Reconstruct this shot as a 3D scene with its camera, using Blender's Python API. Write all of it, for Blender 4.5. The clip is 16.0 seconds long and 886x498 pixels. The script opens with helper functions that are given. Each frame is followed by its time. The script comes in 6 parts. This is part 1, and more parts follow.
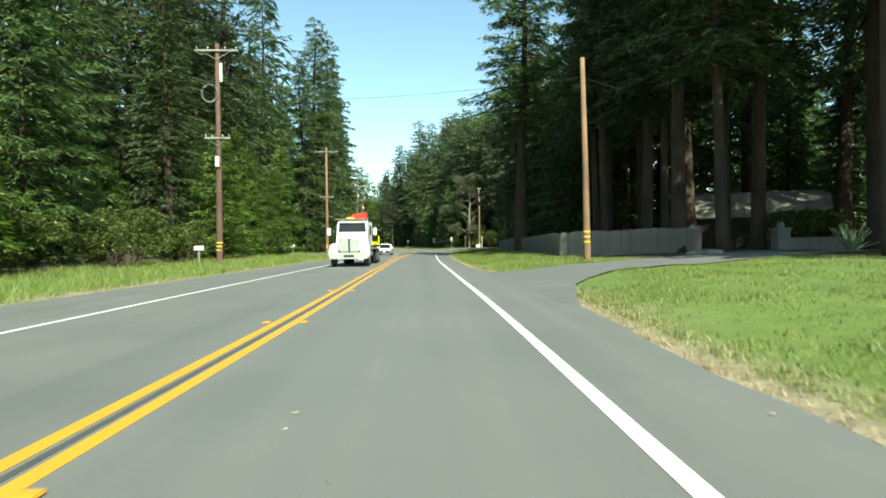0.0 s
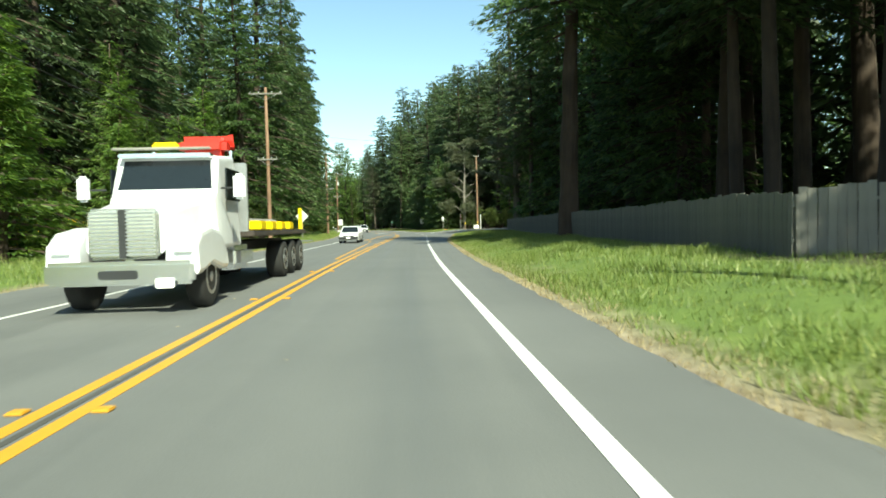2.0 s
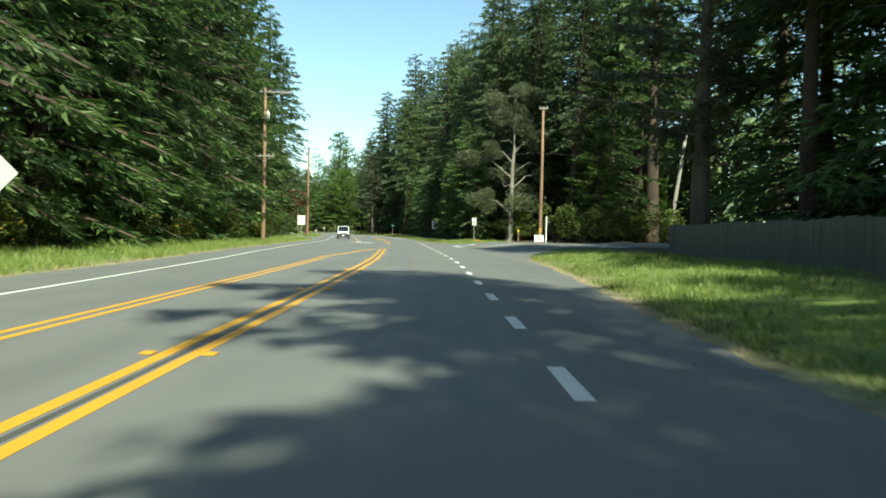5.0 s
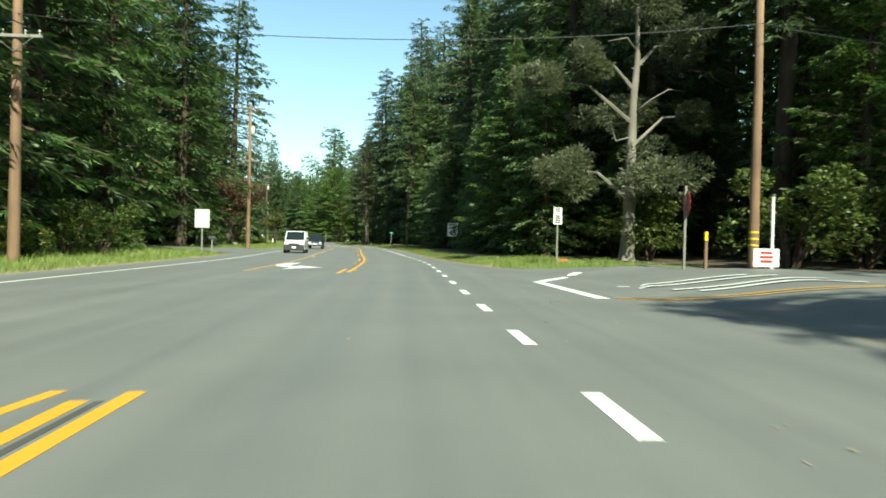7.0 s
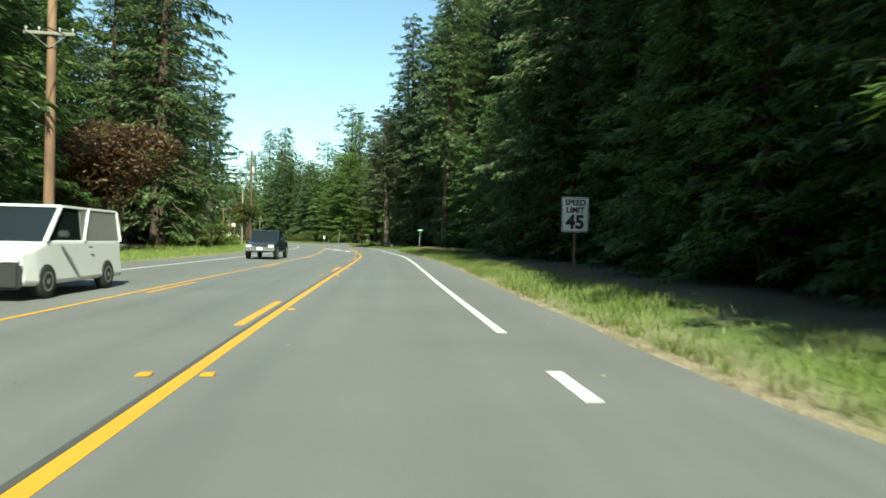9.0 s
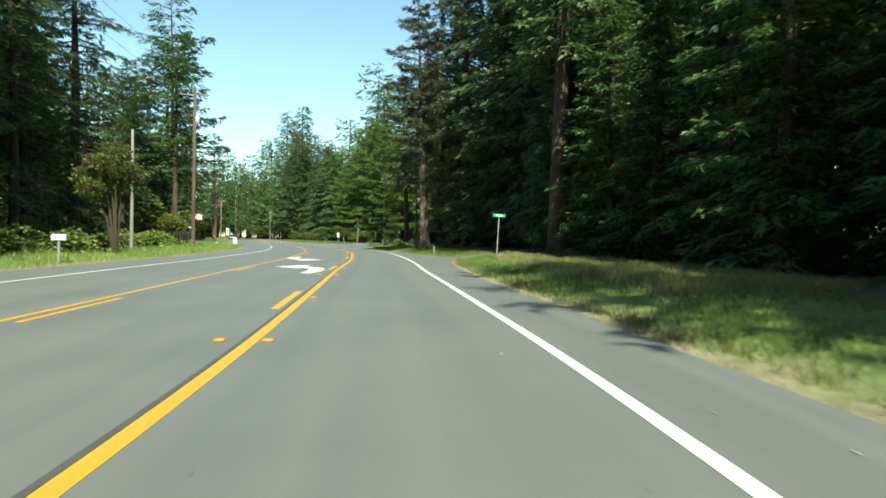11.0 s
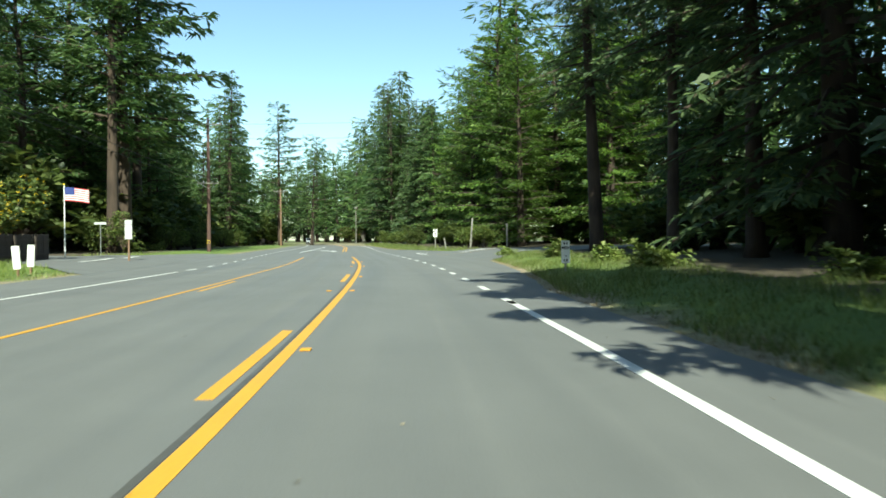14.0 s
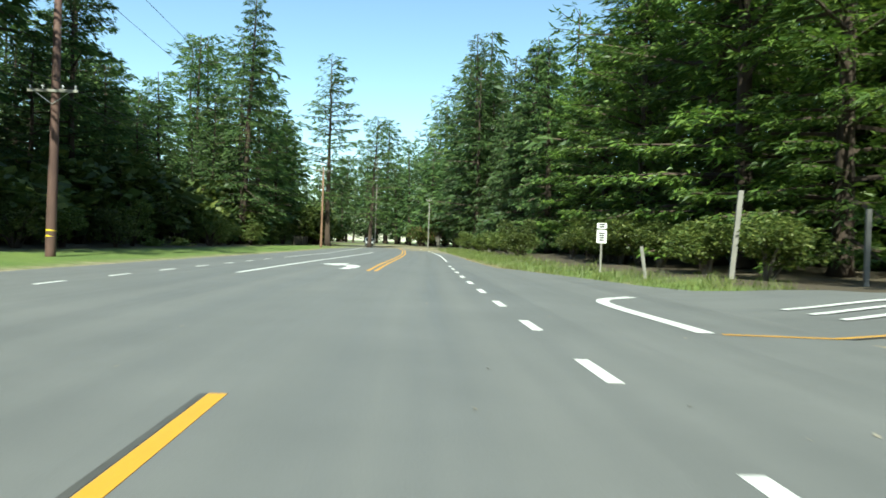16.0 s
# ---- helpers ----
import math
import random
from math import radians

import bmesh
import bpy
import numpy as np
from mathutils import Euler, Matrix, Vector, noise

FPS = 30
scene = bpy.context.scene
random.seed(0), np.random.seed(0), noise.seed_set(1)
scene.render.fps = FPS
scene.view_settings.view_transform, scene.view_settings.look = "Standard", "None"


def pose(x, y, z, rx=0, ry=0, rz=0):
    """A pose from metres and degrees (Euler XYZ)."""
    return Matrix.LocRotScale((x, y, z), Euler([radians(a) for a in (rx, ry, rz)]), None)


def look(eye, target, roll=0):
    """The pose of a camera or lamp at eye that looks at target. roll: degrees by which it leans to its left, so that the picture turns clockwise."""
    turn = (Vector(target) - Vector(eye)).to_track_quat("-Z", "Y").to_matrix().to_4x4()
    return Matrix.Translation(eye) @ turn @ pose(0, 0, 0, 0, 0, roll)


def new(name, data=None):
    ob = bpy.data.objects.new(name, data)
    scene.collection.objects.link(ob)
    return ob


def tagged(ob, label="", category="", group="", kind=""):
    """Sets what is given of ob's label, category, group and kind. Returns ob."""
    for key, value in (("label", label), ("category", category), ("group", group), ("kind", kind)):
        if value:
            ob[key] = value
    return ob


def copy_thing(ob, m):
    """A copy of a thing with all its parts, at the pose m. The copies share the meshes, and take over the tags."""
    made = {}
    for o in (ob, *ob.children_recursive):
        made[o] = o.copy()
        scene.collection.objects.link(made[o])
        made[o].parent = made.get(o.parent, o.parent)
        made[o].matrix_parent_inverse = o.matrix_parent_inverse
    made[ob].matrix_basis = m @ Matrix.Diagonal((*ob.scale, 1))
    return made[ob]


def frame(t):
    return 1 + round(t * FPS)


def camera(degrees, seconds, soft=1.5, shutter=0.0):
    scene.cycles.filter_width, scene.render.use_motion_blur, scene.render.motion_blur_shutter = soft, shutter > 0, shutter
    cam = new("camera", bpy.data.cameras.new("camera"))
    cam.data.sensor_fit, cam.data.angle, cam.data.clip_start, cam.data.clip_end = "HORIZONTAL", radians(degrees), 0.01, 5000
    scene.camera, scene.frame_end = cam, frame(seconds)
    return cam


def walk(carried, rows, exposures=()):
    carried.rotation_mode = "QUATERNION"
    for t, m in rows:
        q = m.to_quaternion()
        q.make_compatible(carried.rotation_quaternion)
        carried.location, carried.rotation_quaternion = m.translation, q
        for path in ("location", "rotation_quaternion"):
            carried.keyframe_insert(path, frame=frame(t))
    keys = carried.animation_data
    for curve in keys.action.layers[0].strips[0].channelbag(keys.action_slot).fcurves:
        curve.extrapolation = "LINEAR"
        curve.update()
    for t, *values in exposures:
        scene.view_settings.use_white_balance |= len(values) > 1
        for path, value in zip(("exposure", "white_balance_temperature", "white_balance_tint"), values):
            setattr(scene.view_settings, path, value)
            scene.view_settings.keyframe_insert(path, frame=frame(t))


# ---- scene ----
cam = camera(68.9, 16, 1.7, 0.12)
PATH = [
    (0, (0.542, 2.190, 1.254), (0.624, 4.188, 1.241), -0.62),
    (0.5, (0.670, 8.626, 1.267), (0.781, 10.623, 1.239), -0.60),
    (1, (0.818, 15.441, 1.288), (0.946, 17.436, 1.243), -1.16),
    (1.5, (0.949, 22.525, 1.279), (1.079, 24.520, 1.220), -2.09),
    (2, (1.015, 30.060, 1.304), (1.137, 32.055, 1.231), -1.36),
    (2.5, (1.056, 38.105, 1.293), (1.168, 40.100, 1.214), -0.94),
    (3, (1.058, 47.284, 1.266), (1.160, 49.280, 1.188), -0.12),
    (3.5, (1.083, 56.879, 1.253), (1.181, 58.875, 1.184), 0.99),
    (3.7, (1.112, 60.776, 1.269), (1.209, 62.772, 1.202), 1.16),
    (5.8, (2.276, 103.809, 1.272), (2.378, 105.806, 1.233), 1.35),
    (6, (2.296, 107.961, 1.267), (2.396, 109.959, 1.230), 1.11),
    (6.5, (2.398, 118.511, 1.245), (2.488, 120.508, 1.211), 1.08),
    (7, (2.196, 129.179, 1.194), (2.280, 131.177, 1.174), 1.29),
    (7.5, (1.976, 139.838, 1.256), (2.042, 141.837, 1.242), 0.97),
    (8, (1.801, 150.592, 1.260), (1.843, 152.591, 1.251), 1.42),
    (8.5, (1.447, 161.496, 1.280), (1.463, 163.496, 1.267), 1.54),
    (9, (0.531, 172.620, 1.295), (0.527, 174.620, 1.274), 1.30),
    (11.3, (-5.120, 229.173, 1.265), (-5.261, 231.168, 1.237), 1.18),
    (11.5, (-5.777, 233.577, 1.285), (-5.941, 235.570, 1.259), 1.29),
    (12, (-7.565, 244.356, 1.265), (-7.790, 246.344, 1.240), 1.57),
    (12.5, (-9.258, 255.200, 1.270), (-9.552, 257.178, 1.244), 1.46),
    (13, (-11.365, 265.667, 1.274), (-11.718, 267.635, 1.249), 1.54),
    (13.5, (-13.545, 276.143, 1.321), (-13.956, 278.100, 1.295), 0.36),
    (14, (-16.175, 286.518, 1.271), (-16.639, 288.463, 1.241), -0.33),
    (14.5, (-19.249, 296.906, 1.246), (-19.766, 298.838, 1.227), 0.25),
    (15, (-22.576, 307.337, 1.262), (-23.156, 309.251, 1.245), 0.79),
    (15.5, (-26.249, 317.443, 1.277), (-26.894, 319.336, 1.261), 1.39),
    (16, (-30.316, 327.199, 1.292), (-31.012, 329.074, 1.274), 2.01),
]
walk(cam, [(t, look(eye, target, roll)) for t, eye, target, roll in PATH],
     [(0, 1.32, 7000, -14), (9, 1.31, 6900, -14), (13, 1.29, 6650, -13), (16, 1.28, 6450, -10)])

# ---- world, sun ----
SUN_FROM = Vector((0.3, -0.954, 0.0)).normalized()
SUN_EL = 44.0
world = bpy.data.worlds.new("sky")
scene.world = world
world.use_nodes = True
wn = world.node_tree
sky = wn.nodes.new("ShaderNodeTexSky")
sky.sky_type = 'NISHITA'
sky.sun_disc = False
sky.sun_elevation = radians(SUN_EL)
sky.sun_rotation = math.atan2(SUN_FROM.x, SUN_FROM.y)
sky.air_density, sky.dust_density, sky.ozone_density = 1.0, 0.6, 1.5
wn.links.new(sky.outputs[0], wn.nodes["Background"].inputs[0])
wn.nodes["Background"].inputs[1].default_value = 0.1
sun = new("sun", bpy.data.lights.new("sun", 'SUN'))
sun.data.energy, sun.data.angle, sun.data.color = 4.2, radians(0.55), (1.0, 0.95, 0.86)
e = radians(SUN_EL)
sun.matrix_world = look((SUN_FROM * math.cos(e) + Vector((0, 0, math.sin(e)))) * 200, (0, 0, 0))

# ---- materials ----
def mat(name, rough=0.8, metal=0.0):
    m = bpy.data.materials.new(name)
    m.use_nodes = True
    b = m.node_tree.nodes["Principled BSDF"]
    b.inputs["Roughness"].default_value, b.inputs["Metallic"].default_value = rough, metal
    return m, m.node_tree, b


def ramp(nt, src, stops):
    r = nt.nodes.new("ShaderNodeValToRGB")
    while len(r.color_ramp.elements) < len(stops):
        r.color_ramp.elements.new(0.5)
    for el, (p, c) in zip(r.color_ramp.elements, stops):
        el.position, el.color = p, (*c, 1)
    nt.links.new(src, r.inputs[0])
    return r.outputs[0]


def coords(nt, scale, kind="Object"):
    tc = nt.nodes.new("ShaderNodeTexCoord")
    mp = nt.nodes.new("ShaderNodeMapping")
    mp.inputs["Scale"].default_value = scale
    nt.links.new(tc.outputs[kind], mp.inputs[0])
    return mp.outputs[0]


def tex_noise(nt, vec, scale, detail=4.0, rough=0.6):
    n = nt.nodes.new("ShaderNodeTexNoise")
    n.inputs["Scale"].default_value, n.inputs["Detail"].default_value, n.inputs["Roughness"].default_value = scale, detail, rough
    nt.links.new(vec, n.inputs["Vector"])
    return n.outputs[0]


def mixc(nt, fac, a, b, mode='MIX'):
    n = nt.nodes.new("ShaderNodeMix")
    n.data_type, n.blend_type = 'RGBA', mode
    for sock, v in ((n.inputs[0], fac), (n.inputs[6], a), (n.inputs[7], b)):
        if isinstance(v, bpy.types.NodeSocket):
            nt.links.new(v, sock)
        else:
            sock.default_value = v if isinstance(v, float) else (*v, 1)
    return n.outputs[2]


def bump(nt, b, height, strength, dist=0.02):
    n = nt.nodes.new("ShaderNodeBump")
    n.inputs["Strength"].default_value, n.inputs["Distance"].default_value = strength, dist
    nt.links.new(height, n.inputs["Height"])
    nt.links.new(n.outputs[0], b.inputs["Normal"])


def plain(name, c, rough=0.6, metal=0.0, vary=0.25, scale=6.0, relief=0.0):
    """A painted or raw surface with mottling at two scales."""
    m, nt, b = mat(name, rough, metal)
    v = coords(nt, (1, 1, 1))
    f = mixc(nt, 0.5, tex_noise(nt, v, scale), tex_noise(nt, v, scale * 9))
    lo, hi = [x * (1 - vary) for x in c], [min(1.0, x * (1 + vary)) for x in c]
    nt.links.new(ramp(nt, f, [(0.3, lo), (0.7, hi)]), b.inputs["Base Color"])
    if relief:
        bump(nt, b, tex_noise(nt, v, scale * 6), relief)
    return m


def wood_mat(name, c1, c2, along=(14, 14, 0.7), rough=0.85, relief=0.5):
    m, nt, b = mat(name, rough)
    v = coords(nt, along)
    g = tex_noise(nt, v, 1.0, 6.0)
    w = tex_noise(nt, coords(nt, (0.6, 0.6, 0.35)), 1.0, 3.0)
    oi = nt.nodes.new("ShaderNodeObjectInfo")
    base = ramp(nt, g, [(0.3, c1), (0.7, c2)])
    base = mixc(nt, 0.55, base, ramp(nt, w, [(0.35, [x * 0.55 for x in c1]), (0.65, [min(1, x * 1.25) for x in c2])]))
    base = mixc(nt, 0.25, base, ramp(nt, oi.outputs["Random"], [(0.0, c1), (1.0, c2)]))
    nt.links.new(base, b.inputs["Base Color"])
    bump(nt, b, g, relief, 0.03)
    return m


def leaf_mat(name, dark, mid, light, trans=0.45):
    m = bpy.data.materials.new(name)
    m.use_nodes = True
    nt = m.node_tree
    nt.nodes.remove(nt.nodes["Principled BSDF"])
    geo = nt.nodes.new("ShaderNodeNewGeometry")
    oi = nt.nodes.new("ShaderNodeObjectInfo")
    c = ramp(nt, geo.outputs["Random Per Island"], [(0.0, dark), (0.55, mid), (1.0, light)])
    big = tex_noise(nt, coords(nt, (0.35, 0.35, 0.5)), 1.0, 2.0)
    c = mixc(nt, big, mixc(nt, 0.6, c, dark), c)
    hue = nt.nodes.new("ShaderNodeHueSaturation")
    mr = nt.nodes.new("ShaderNodeMapRange")
    mr.inputs["To Min"].default_value, mr.inputs["To Max"].default_value = 0.7, 1.3
    nt.links.new(oi.outputs["Random"], mr.inputs[0])
    nt.links.new(mr.outputs[0], hue.inputs["Value"])
    nt.links.new(c, hue.inputs["Color"])
    d = nt.nodes.new("ShaderNodeBsdfDiffuse")
    t = nt.nodes.new("ShaderNodeBsdfTranslucent")
    g = nt.nodes.new("ShaderNodeBsdfGlossy")
    g.inputs["Roughness"].default_value = 0.55
    nt.links.new(hue.outputs[0], d.inputs[0])
    nt.links.new(hue.outputs[0], t.inputs[0])
    mx = nt.nodes.new("ShaderNodeMixShader")
    mx.inputs[0].default_value = trans
    nt.links.new(d.outputs[0], mx.inputs[1])
    nt.links.new(t.outputs[0], mx.inputs[2])
    mg = nt.nodes.new("ShaderNodeMixShader")
    mg.inputs[0].default_value = 0.04
    nt.links.new(mx.outputs[0], mg.inputs[1])
    nt.links.new(g.outputs[0], mg.inputs[2])
    nt.links.new(mg.outputs[0], nt.nodes["Material Output"].inputs[0])
    return m


def asphalt_mat():
    m, nt, b = mat("asphalt", 0.85)
    uv = coords(nt, (1, 1, 1), "UV")
    fine = tex_noise(nt, uv, 55.0, 3.0, 0.8)
    streak = tex_noise(nt, coords(nt, (1.3, 0.025, 1), "UV"), 1.0, 4.0)
    patch = tex_noise(nt, uv, 0.35, 5.0)
    c = ramp(nt, fine, [(0.25, (0.085, 0.088, 0.088)), (0.75, (0.175, 0.178, 0.172))])
    c = mixc(nt, 0.35, c, ramp(nt, streak, [(0.3, (0.095, 0.098, 0.098)), (0.7, (0.165, 0.168, 0.163))]))
    c = mixc(nt, 0.3, c, ramp(nt, patch, [(0.3, (0.09, 0.092, 0.092)), (0.7, (0.17, 0.17, 0.165))]))
    # wheel tracks: smooth darker bands along the lane
    sep = nt.nodes.new("ShaderNodeSeparateXYZ")
    nt.links.new(uv, sep.inputs[0])
    w = nt.nodes.new("ShaderNodeMath")
    w.operation = 'SINE'
    k = nt.nodes.new("ShaderNodeMath")
    k.operation = 'MULTIPLY_ADD'
    k.inputs[1].default_value, k.inputs[2].default_value = 2 * math.pi / 1.8, -0.4
    nt.links.new(sep.outputs[0], k.inputs[0])
    nt.links.new(k.outputs[0], w.inputs[0])
    c = mixc(nt, ramp(nt, w.outputs[0], [(0.2, (0, 0, 0)), (1.0, (0.16, 0.16, 0.16))]), c, (0.095, 0.1, 0.1))
    nt.links.new(c, b.inputs["Base Color"])
    nt.links.new(ramp(nt, streak, [(0.3, (0.62,) * 3), (0.7, (0.85,) * 3)]), b.inputs["Roughness"])
    bump(nt, b, fine, 0.25, 0.006)
    return m


def ground_mat():
    m, nt, b = mat("meadow", 0.95)
    v = coords(nt, (1, 1, 1))
    n1, n2, n3 = tex_noise(nt, v, 0.25, 4.0), tex_noise(nt, v, 2.2, 5.0), tex_noise(nt, v, 30.0, 3.0)
    g = ramp(nt, n2, [(0.3, (0.055, 0.095, 0.018)), (0.6, (0.12, 0.19, 0.03)), (0.8, (0.2, 0.22, 0.06))])
    g = mixc(nt, 0.45, g, ramp(nt, n1, [(0.35, (0.06, 0.11, 0.02)), (0.7, (0.17, 0.21, 0.04))]))
    g = mixc(nt, 0.3, g, ramp(nt, n3, [(0.3, (0.04, 0.06, 0.015)), (0.7, (0.2, 0.27, 0.06))]))
    soil = ramp(nt, n2, [(0.3, (0.14, 0.105, 0.07)), (0.7, (0.36, 0.3, 0.21))])
    litter = ramp(nt, n3, [(0.3, (0.03, 0.024, 0.015)), (0.7, (0.1, 0.075, 0.045))])
    at = nt.nodes.new("ShaderNodeAttribute")
    at.attribute_name = "cover"
    sep = nt.nodes.new("ShaderNodeSeparateColor")
    nt.links.new(at.outputs["Color"], sep.inputs[0])
    g = mixc(nt, sep.outputs[1], g, litter)
    g = mixc(nt, sep.outputs[0], g, soil)
    nt.links.new(g, b.inputs["Base Color"])
    bump(nt, b, n3, 0.6, 0.05)
    return m


def paint_mat(name, c):
    m, nt, b = mat(name, 0.6)
    uv = coords(nt, (1, 1, 1))
    n = tex_noise(nt, uv, 28.0, 5.0, 0.75)
    w = tex_noise(nt, uv, 1.2, 4.0)
    f = mixc(nt, 0.35, n, w)
    nt.links.new(ramp(nt, f, [(0.3, [x * 0.45 + 0.05 for x in c]), (0.42, [x * 0.85 for x in c]), (0.7, c)]), b.inputs["Base Color"])
    bump(nt, b, n, 0.2, 0.004)
    return m


ASPHALT, MEADOW = asphalt_mat(), ground_mat()
WHITE_PAINT, YELLOW_PAINT = paint_mat("white_road_paint", (0.68, 0.68, 0.66)), paint_mat("yellow_road_paint", (0.6, 0.31, 0.03))
TAR = plain("tar_seam", (0.07, 0.068, 0.062), 0.6, 0, 0.3)
BARK = wood_mat("redwood_bark", (0.018, 0.013, 0.01), (0.085, 0.058, 0.042), (7, 7, 0.5), 0.95, 1.0)
PALE_BARK = wood_mat("grey_bark", (0.09, 0.08, 0.066), (0.22, 0.2, 0.175), (6, 6, 0.5), 0.95, 0.8)


def mottled_bark():
    """Old flaking bark: dark furrows, grey-brown plates and pale lichen patches."""
    m, nt, b = mat("mottled_bark", 0.95)
    big = tex_noise(nt, coords(nt, (1, 1, 0.6)), 3.2, 3.0, 0.55)
    fur = tex_noise(nt, coords(nt, (9, 9, 1.2)), 1.0, 6.0, 0.7)
    c = ramp(nt, fur, [(0.3, (0.03, 0.022, 0.017)), (0.65, (0.13, 0.092, 0.068))])
    c = mixc(nt, ramp(nt, big, [(0.46, (0, 0, 0)), (0.54, (0.9, 0.9, 0.9))]), c, ramp(nt, fur, [(0.3, (0.1, 0.082, 0.068)), (0.7, (0.24, 0.21, 0.18))]))
    nt.links.new(c, b.inputs["Base Color"])
    bump(nt, b, fur, 0.9, 0.04)
    return m


MOTTLED = mottled_bark()
NEEDLE = leaf_mat("conifer_needles", (0.038, 0.076, 0.024), (0.085, 0.154, 0.041), (0.19, 0.268, 0.067))
NEEDLE_BLUE = leaf_mat("redwood_needles", (0.042, 0.074, 0.029), (0.09, 0.142, 0.048), (0.175, 0.232, 0.079))
NEEDLE_LIGHT = leaf_mat("young_fir_needles", (0.050, 0.100, 0.015), (0.112, 0.200, 0.031), (0.237, 0.325, 0.050))
NEEDLE_GREY = leaf_mat("lichen_grey_needles", (0.066, 0.083, 0.044), (0.132, 0.149, 0.077), (0.242, 0.253, 0.154))
LEAF = leaf_mat("shrub_leaves", (0.048, 0.08, 0.018), (0.125, 0.165, 0.035), (0.26, 0.285, 0.07))
LEAF_RED = leaf_mat("bronze_leaves", (0.058, 0.033, 0.019), (0.130, 0.078, 0.046), (0.221, 0.143, 0.078))
BLOOM = leaf_mat("yellow_blossom", (0.4, 0.28, 0.01), (0.6, 0.42, 0.02), (0.75, 0.58, 0.05))
BLOOM_PINK = leaf_mat("pink_blossom", (0.3, 0.06, 0.08), (0.5, 0.12, 0.14), (0.6, 0.25, 0.25))
GRASS = leaf_mat("grass_blades", (0.08, 0.12, 0.022), (0.19, 0.25, 0.05), (0.36, 0.38, 0.13), 0.4)
STRAW = leaf_mat("dry_grass", (0.22, 0.17, 0.09), (0.38, 0.31, 0.17), (0.5, 0.43, 0.26), 0.3)


# ---- mesh helpers ----
def mesh_object(name, verts, faces, material, parent=None, label="", smooth=False):
    me = bpy.data.meshes.new(name)
    me.from_pydata(verts if isinstance(verts, list) else verts.tolist(), [], faces if isinstance(faces, list) else faces.tolist())
    me.materials.append(material)
    if smooth:
        me.shade_smooth()
    ob = new(name, me)
    if parent is not None:
        ob.parent = parent
    if label:
        tagged(ob, label)
    return ob


def part(name, bm, material, parent=None, label="", smooth=False):
    me = bpy.data.meshes.new(name)
    bm.to_mesh(me)
    bm.free()
    me.materials.append(material)
    if smooth:
        me.shade_smooth()
    ob = new(name, me)
    if parent is not None:
        ob.parent = parent
    if label:
        tagged(ob, label)
    return ob


def box(bm, cx, cy, cz, sx, sy, sz, bevel=0.0, rot=None):
    r = bmesh.ops.create_cube(bm, size=1.0, matrix=(rot or Matrix()) @ Matrix.Translation((cx, cy, cz)) @ Matrix.Diagonal((sx, sy, sz, 1)))
    if bevel:
        es = list({ed for v in r["verts"] for ed in v.link_edges})
        bmesh.ops.bevel(bm, geom=es, offset=bevel, segments=2, affect='EDGES')
    return bm


def tube(bm, pts, radii, n=8, cap=True):
    """A tapered round member along pts."""
    rings = []
    pts = [Vector(p) for p in pts]
    for i, p in enumerate(pts):
        d = (pts[min(i + 1, len(pts) - 1)] - pts[max(i - 1, 0)]).normalized()
        a = d.orthogonal().normalized()
        if abs(d.z) > 0.9:
            a = (Vector((1, 0, 0)) - d * d.x).normalized()
        c = d.cross(a)
        rings.append([bm.verts.new(p + (a * math.cos(2 * math.pi * k / n) + c * math.sin(2 * math.pi * k / n)) * radii[i]) for k in range(n)])
    for r0, r1 in zip(rings, rings[1:]):
        for k in range(n):
            bm.faces.new((r0[k], r0[(k + 1) % n], r1[(k + 1) % n], r1[k]))
    if cap:
        bm.faces.new(rings[0][::-1])
        bm.faces.new(rings[-1])
    return bm


def empty(name, m, label, category, group="", kind=""):
    ob = new(name)
    ob.matrix_world = m
    return tagged(ob, label, category, group, kind)


# ---- the road's line: the yellow line at the left of the driven lane ----
LINE = [(-1.85, -180), (-1.85, -80), (-1.85, -20), (-1.67, 0), (-1.46, 14), (-1.4, 28), (-1.35, 40), (-1.28, 52), (-1.04, 64), (-0.75, 76),
        (-0.42, 88), (0.07, 102), (0.39, 116), (0.18, 130), (-0.13, 144), (-0.44, 158), (-0.75, 166), (-1.37, 174), (-2.18, 182), (-3.12, 192),
        (-4, 202), (-5.09, 214), (-6.36, 226), (-8.24, 238), (-9.9, 248), (-11.4, 258), (-13.26, 268), (-15.33, 278), (-18, 288), (-21.12, 298),
        (-24.47, 308), (-28.12, 318), (-32.31, 328), (-36.65, 338), (-40.89, 348), (-45.82, 360), (-52.12, 376), (-60.52, 396), (-79, 436), (-104.17, 480),
        (-138.9, 523), (-196.86, 568), (-341.88, 634)]


def spline(pts, step=1.0):
    p = np.array(pts, float)
    p = np.vstack([2 * p[0] - p[1], p, 2 * p[-1] - p[-2]])
    out = []
    for i in range(1, len(p) - 2):
        n = max(2, int(np.linalg.norm(p[i + 1] - p[i]) / step))
        t = np.linspace(0, 1, n, endpoint=False)[:, None]
        m0, m1 = (p[i + 1] - p[i - 1]) / 2, (p[i + 2] - p[i]) / 2
        out.append((2 * t**3 - 3 * t**2 + 1) * p[i] + (t**3 - 2 * t**2 + t) * m0 + (-2 * t**3 + 3 * t**2) * p[i + 1] + (t**3 - t**2) * m1)
    return np.vstack(out + [p[-2:-1]])


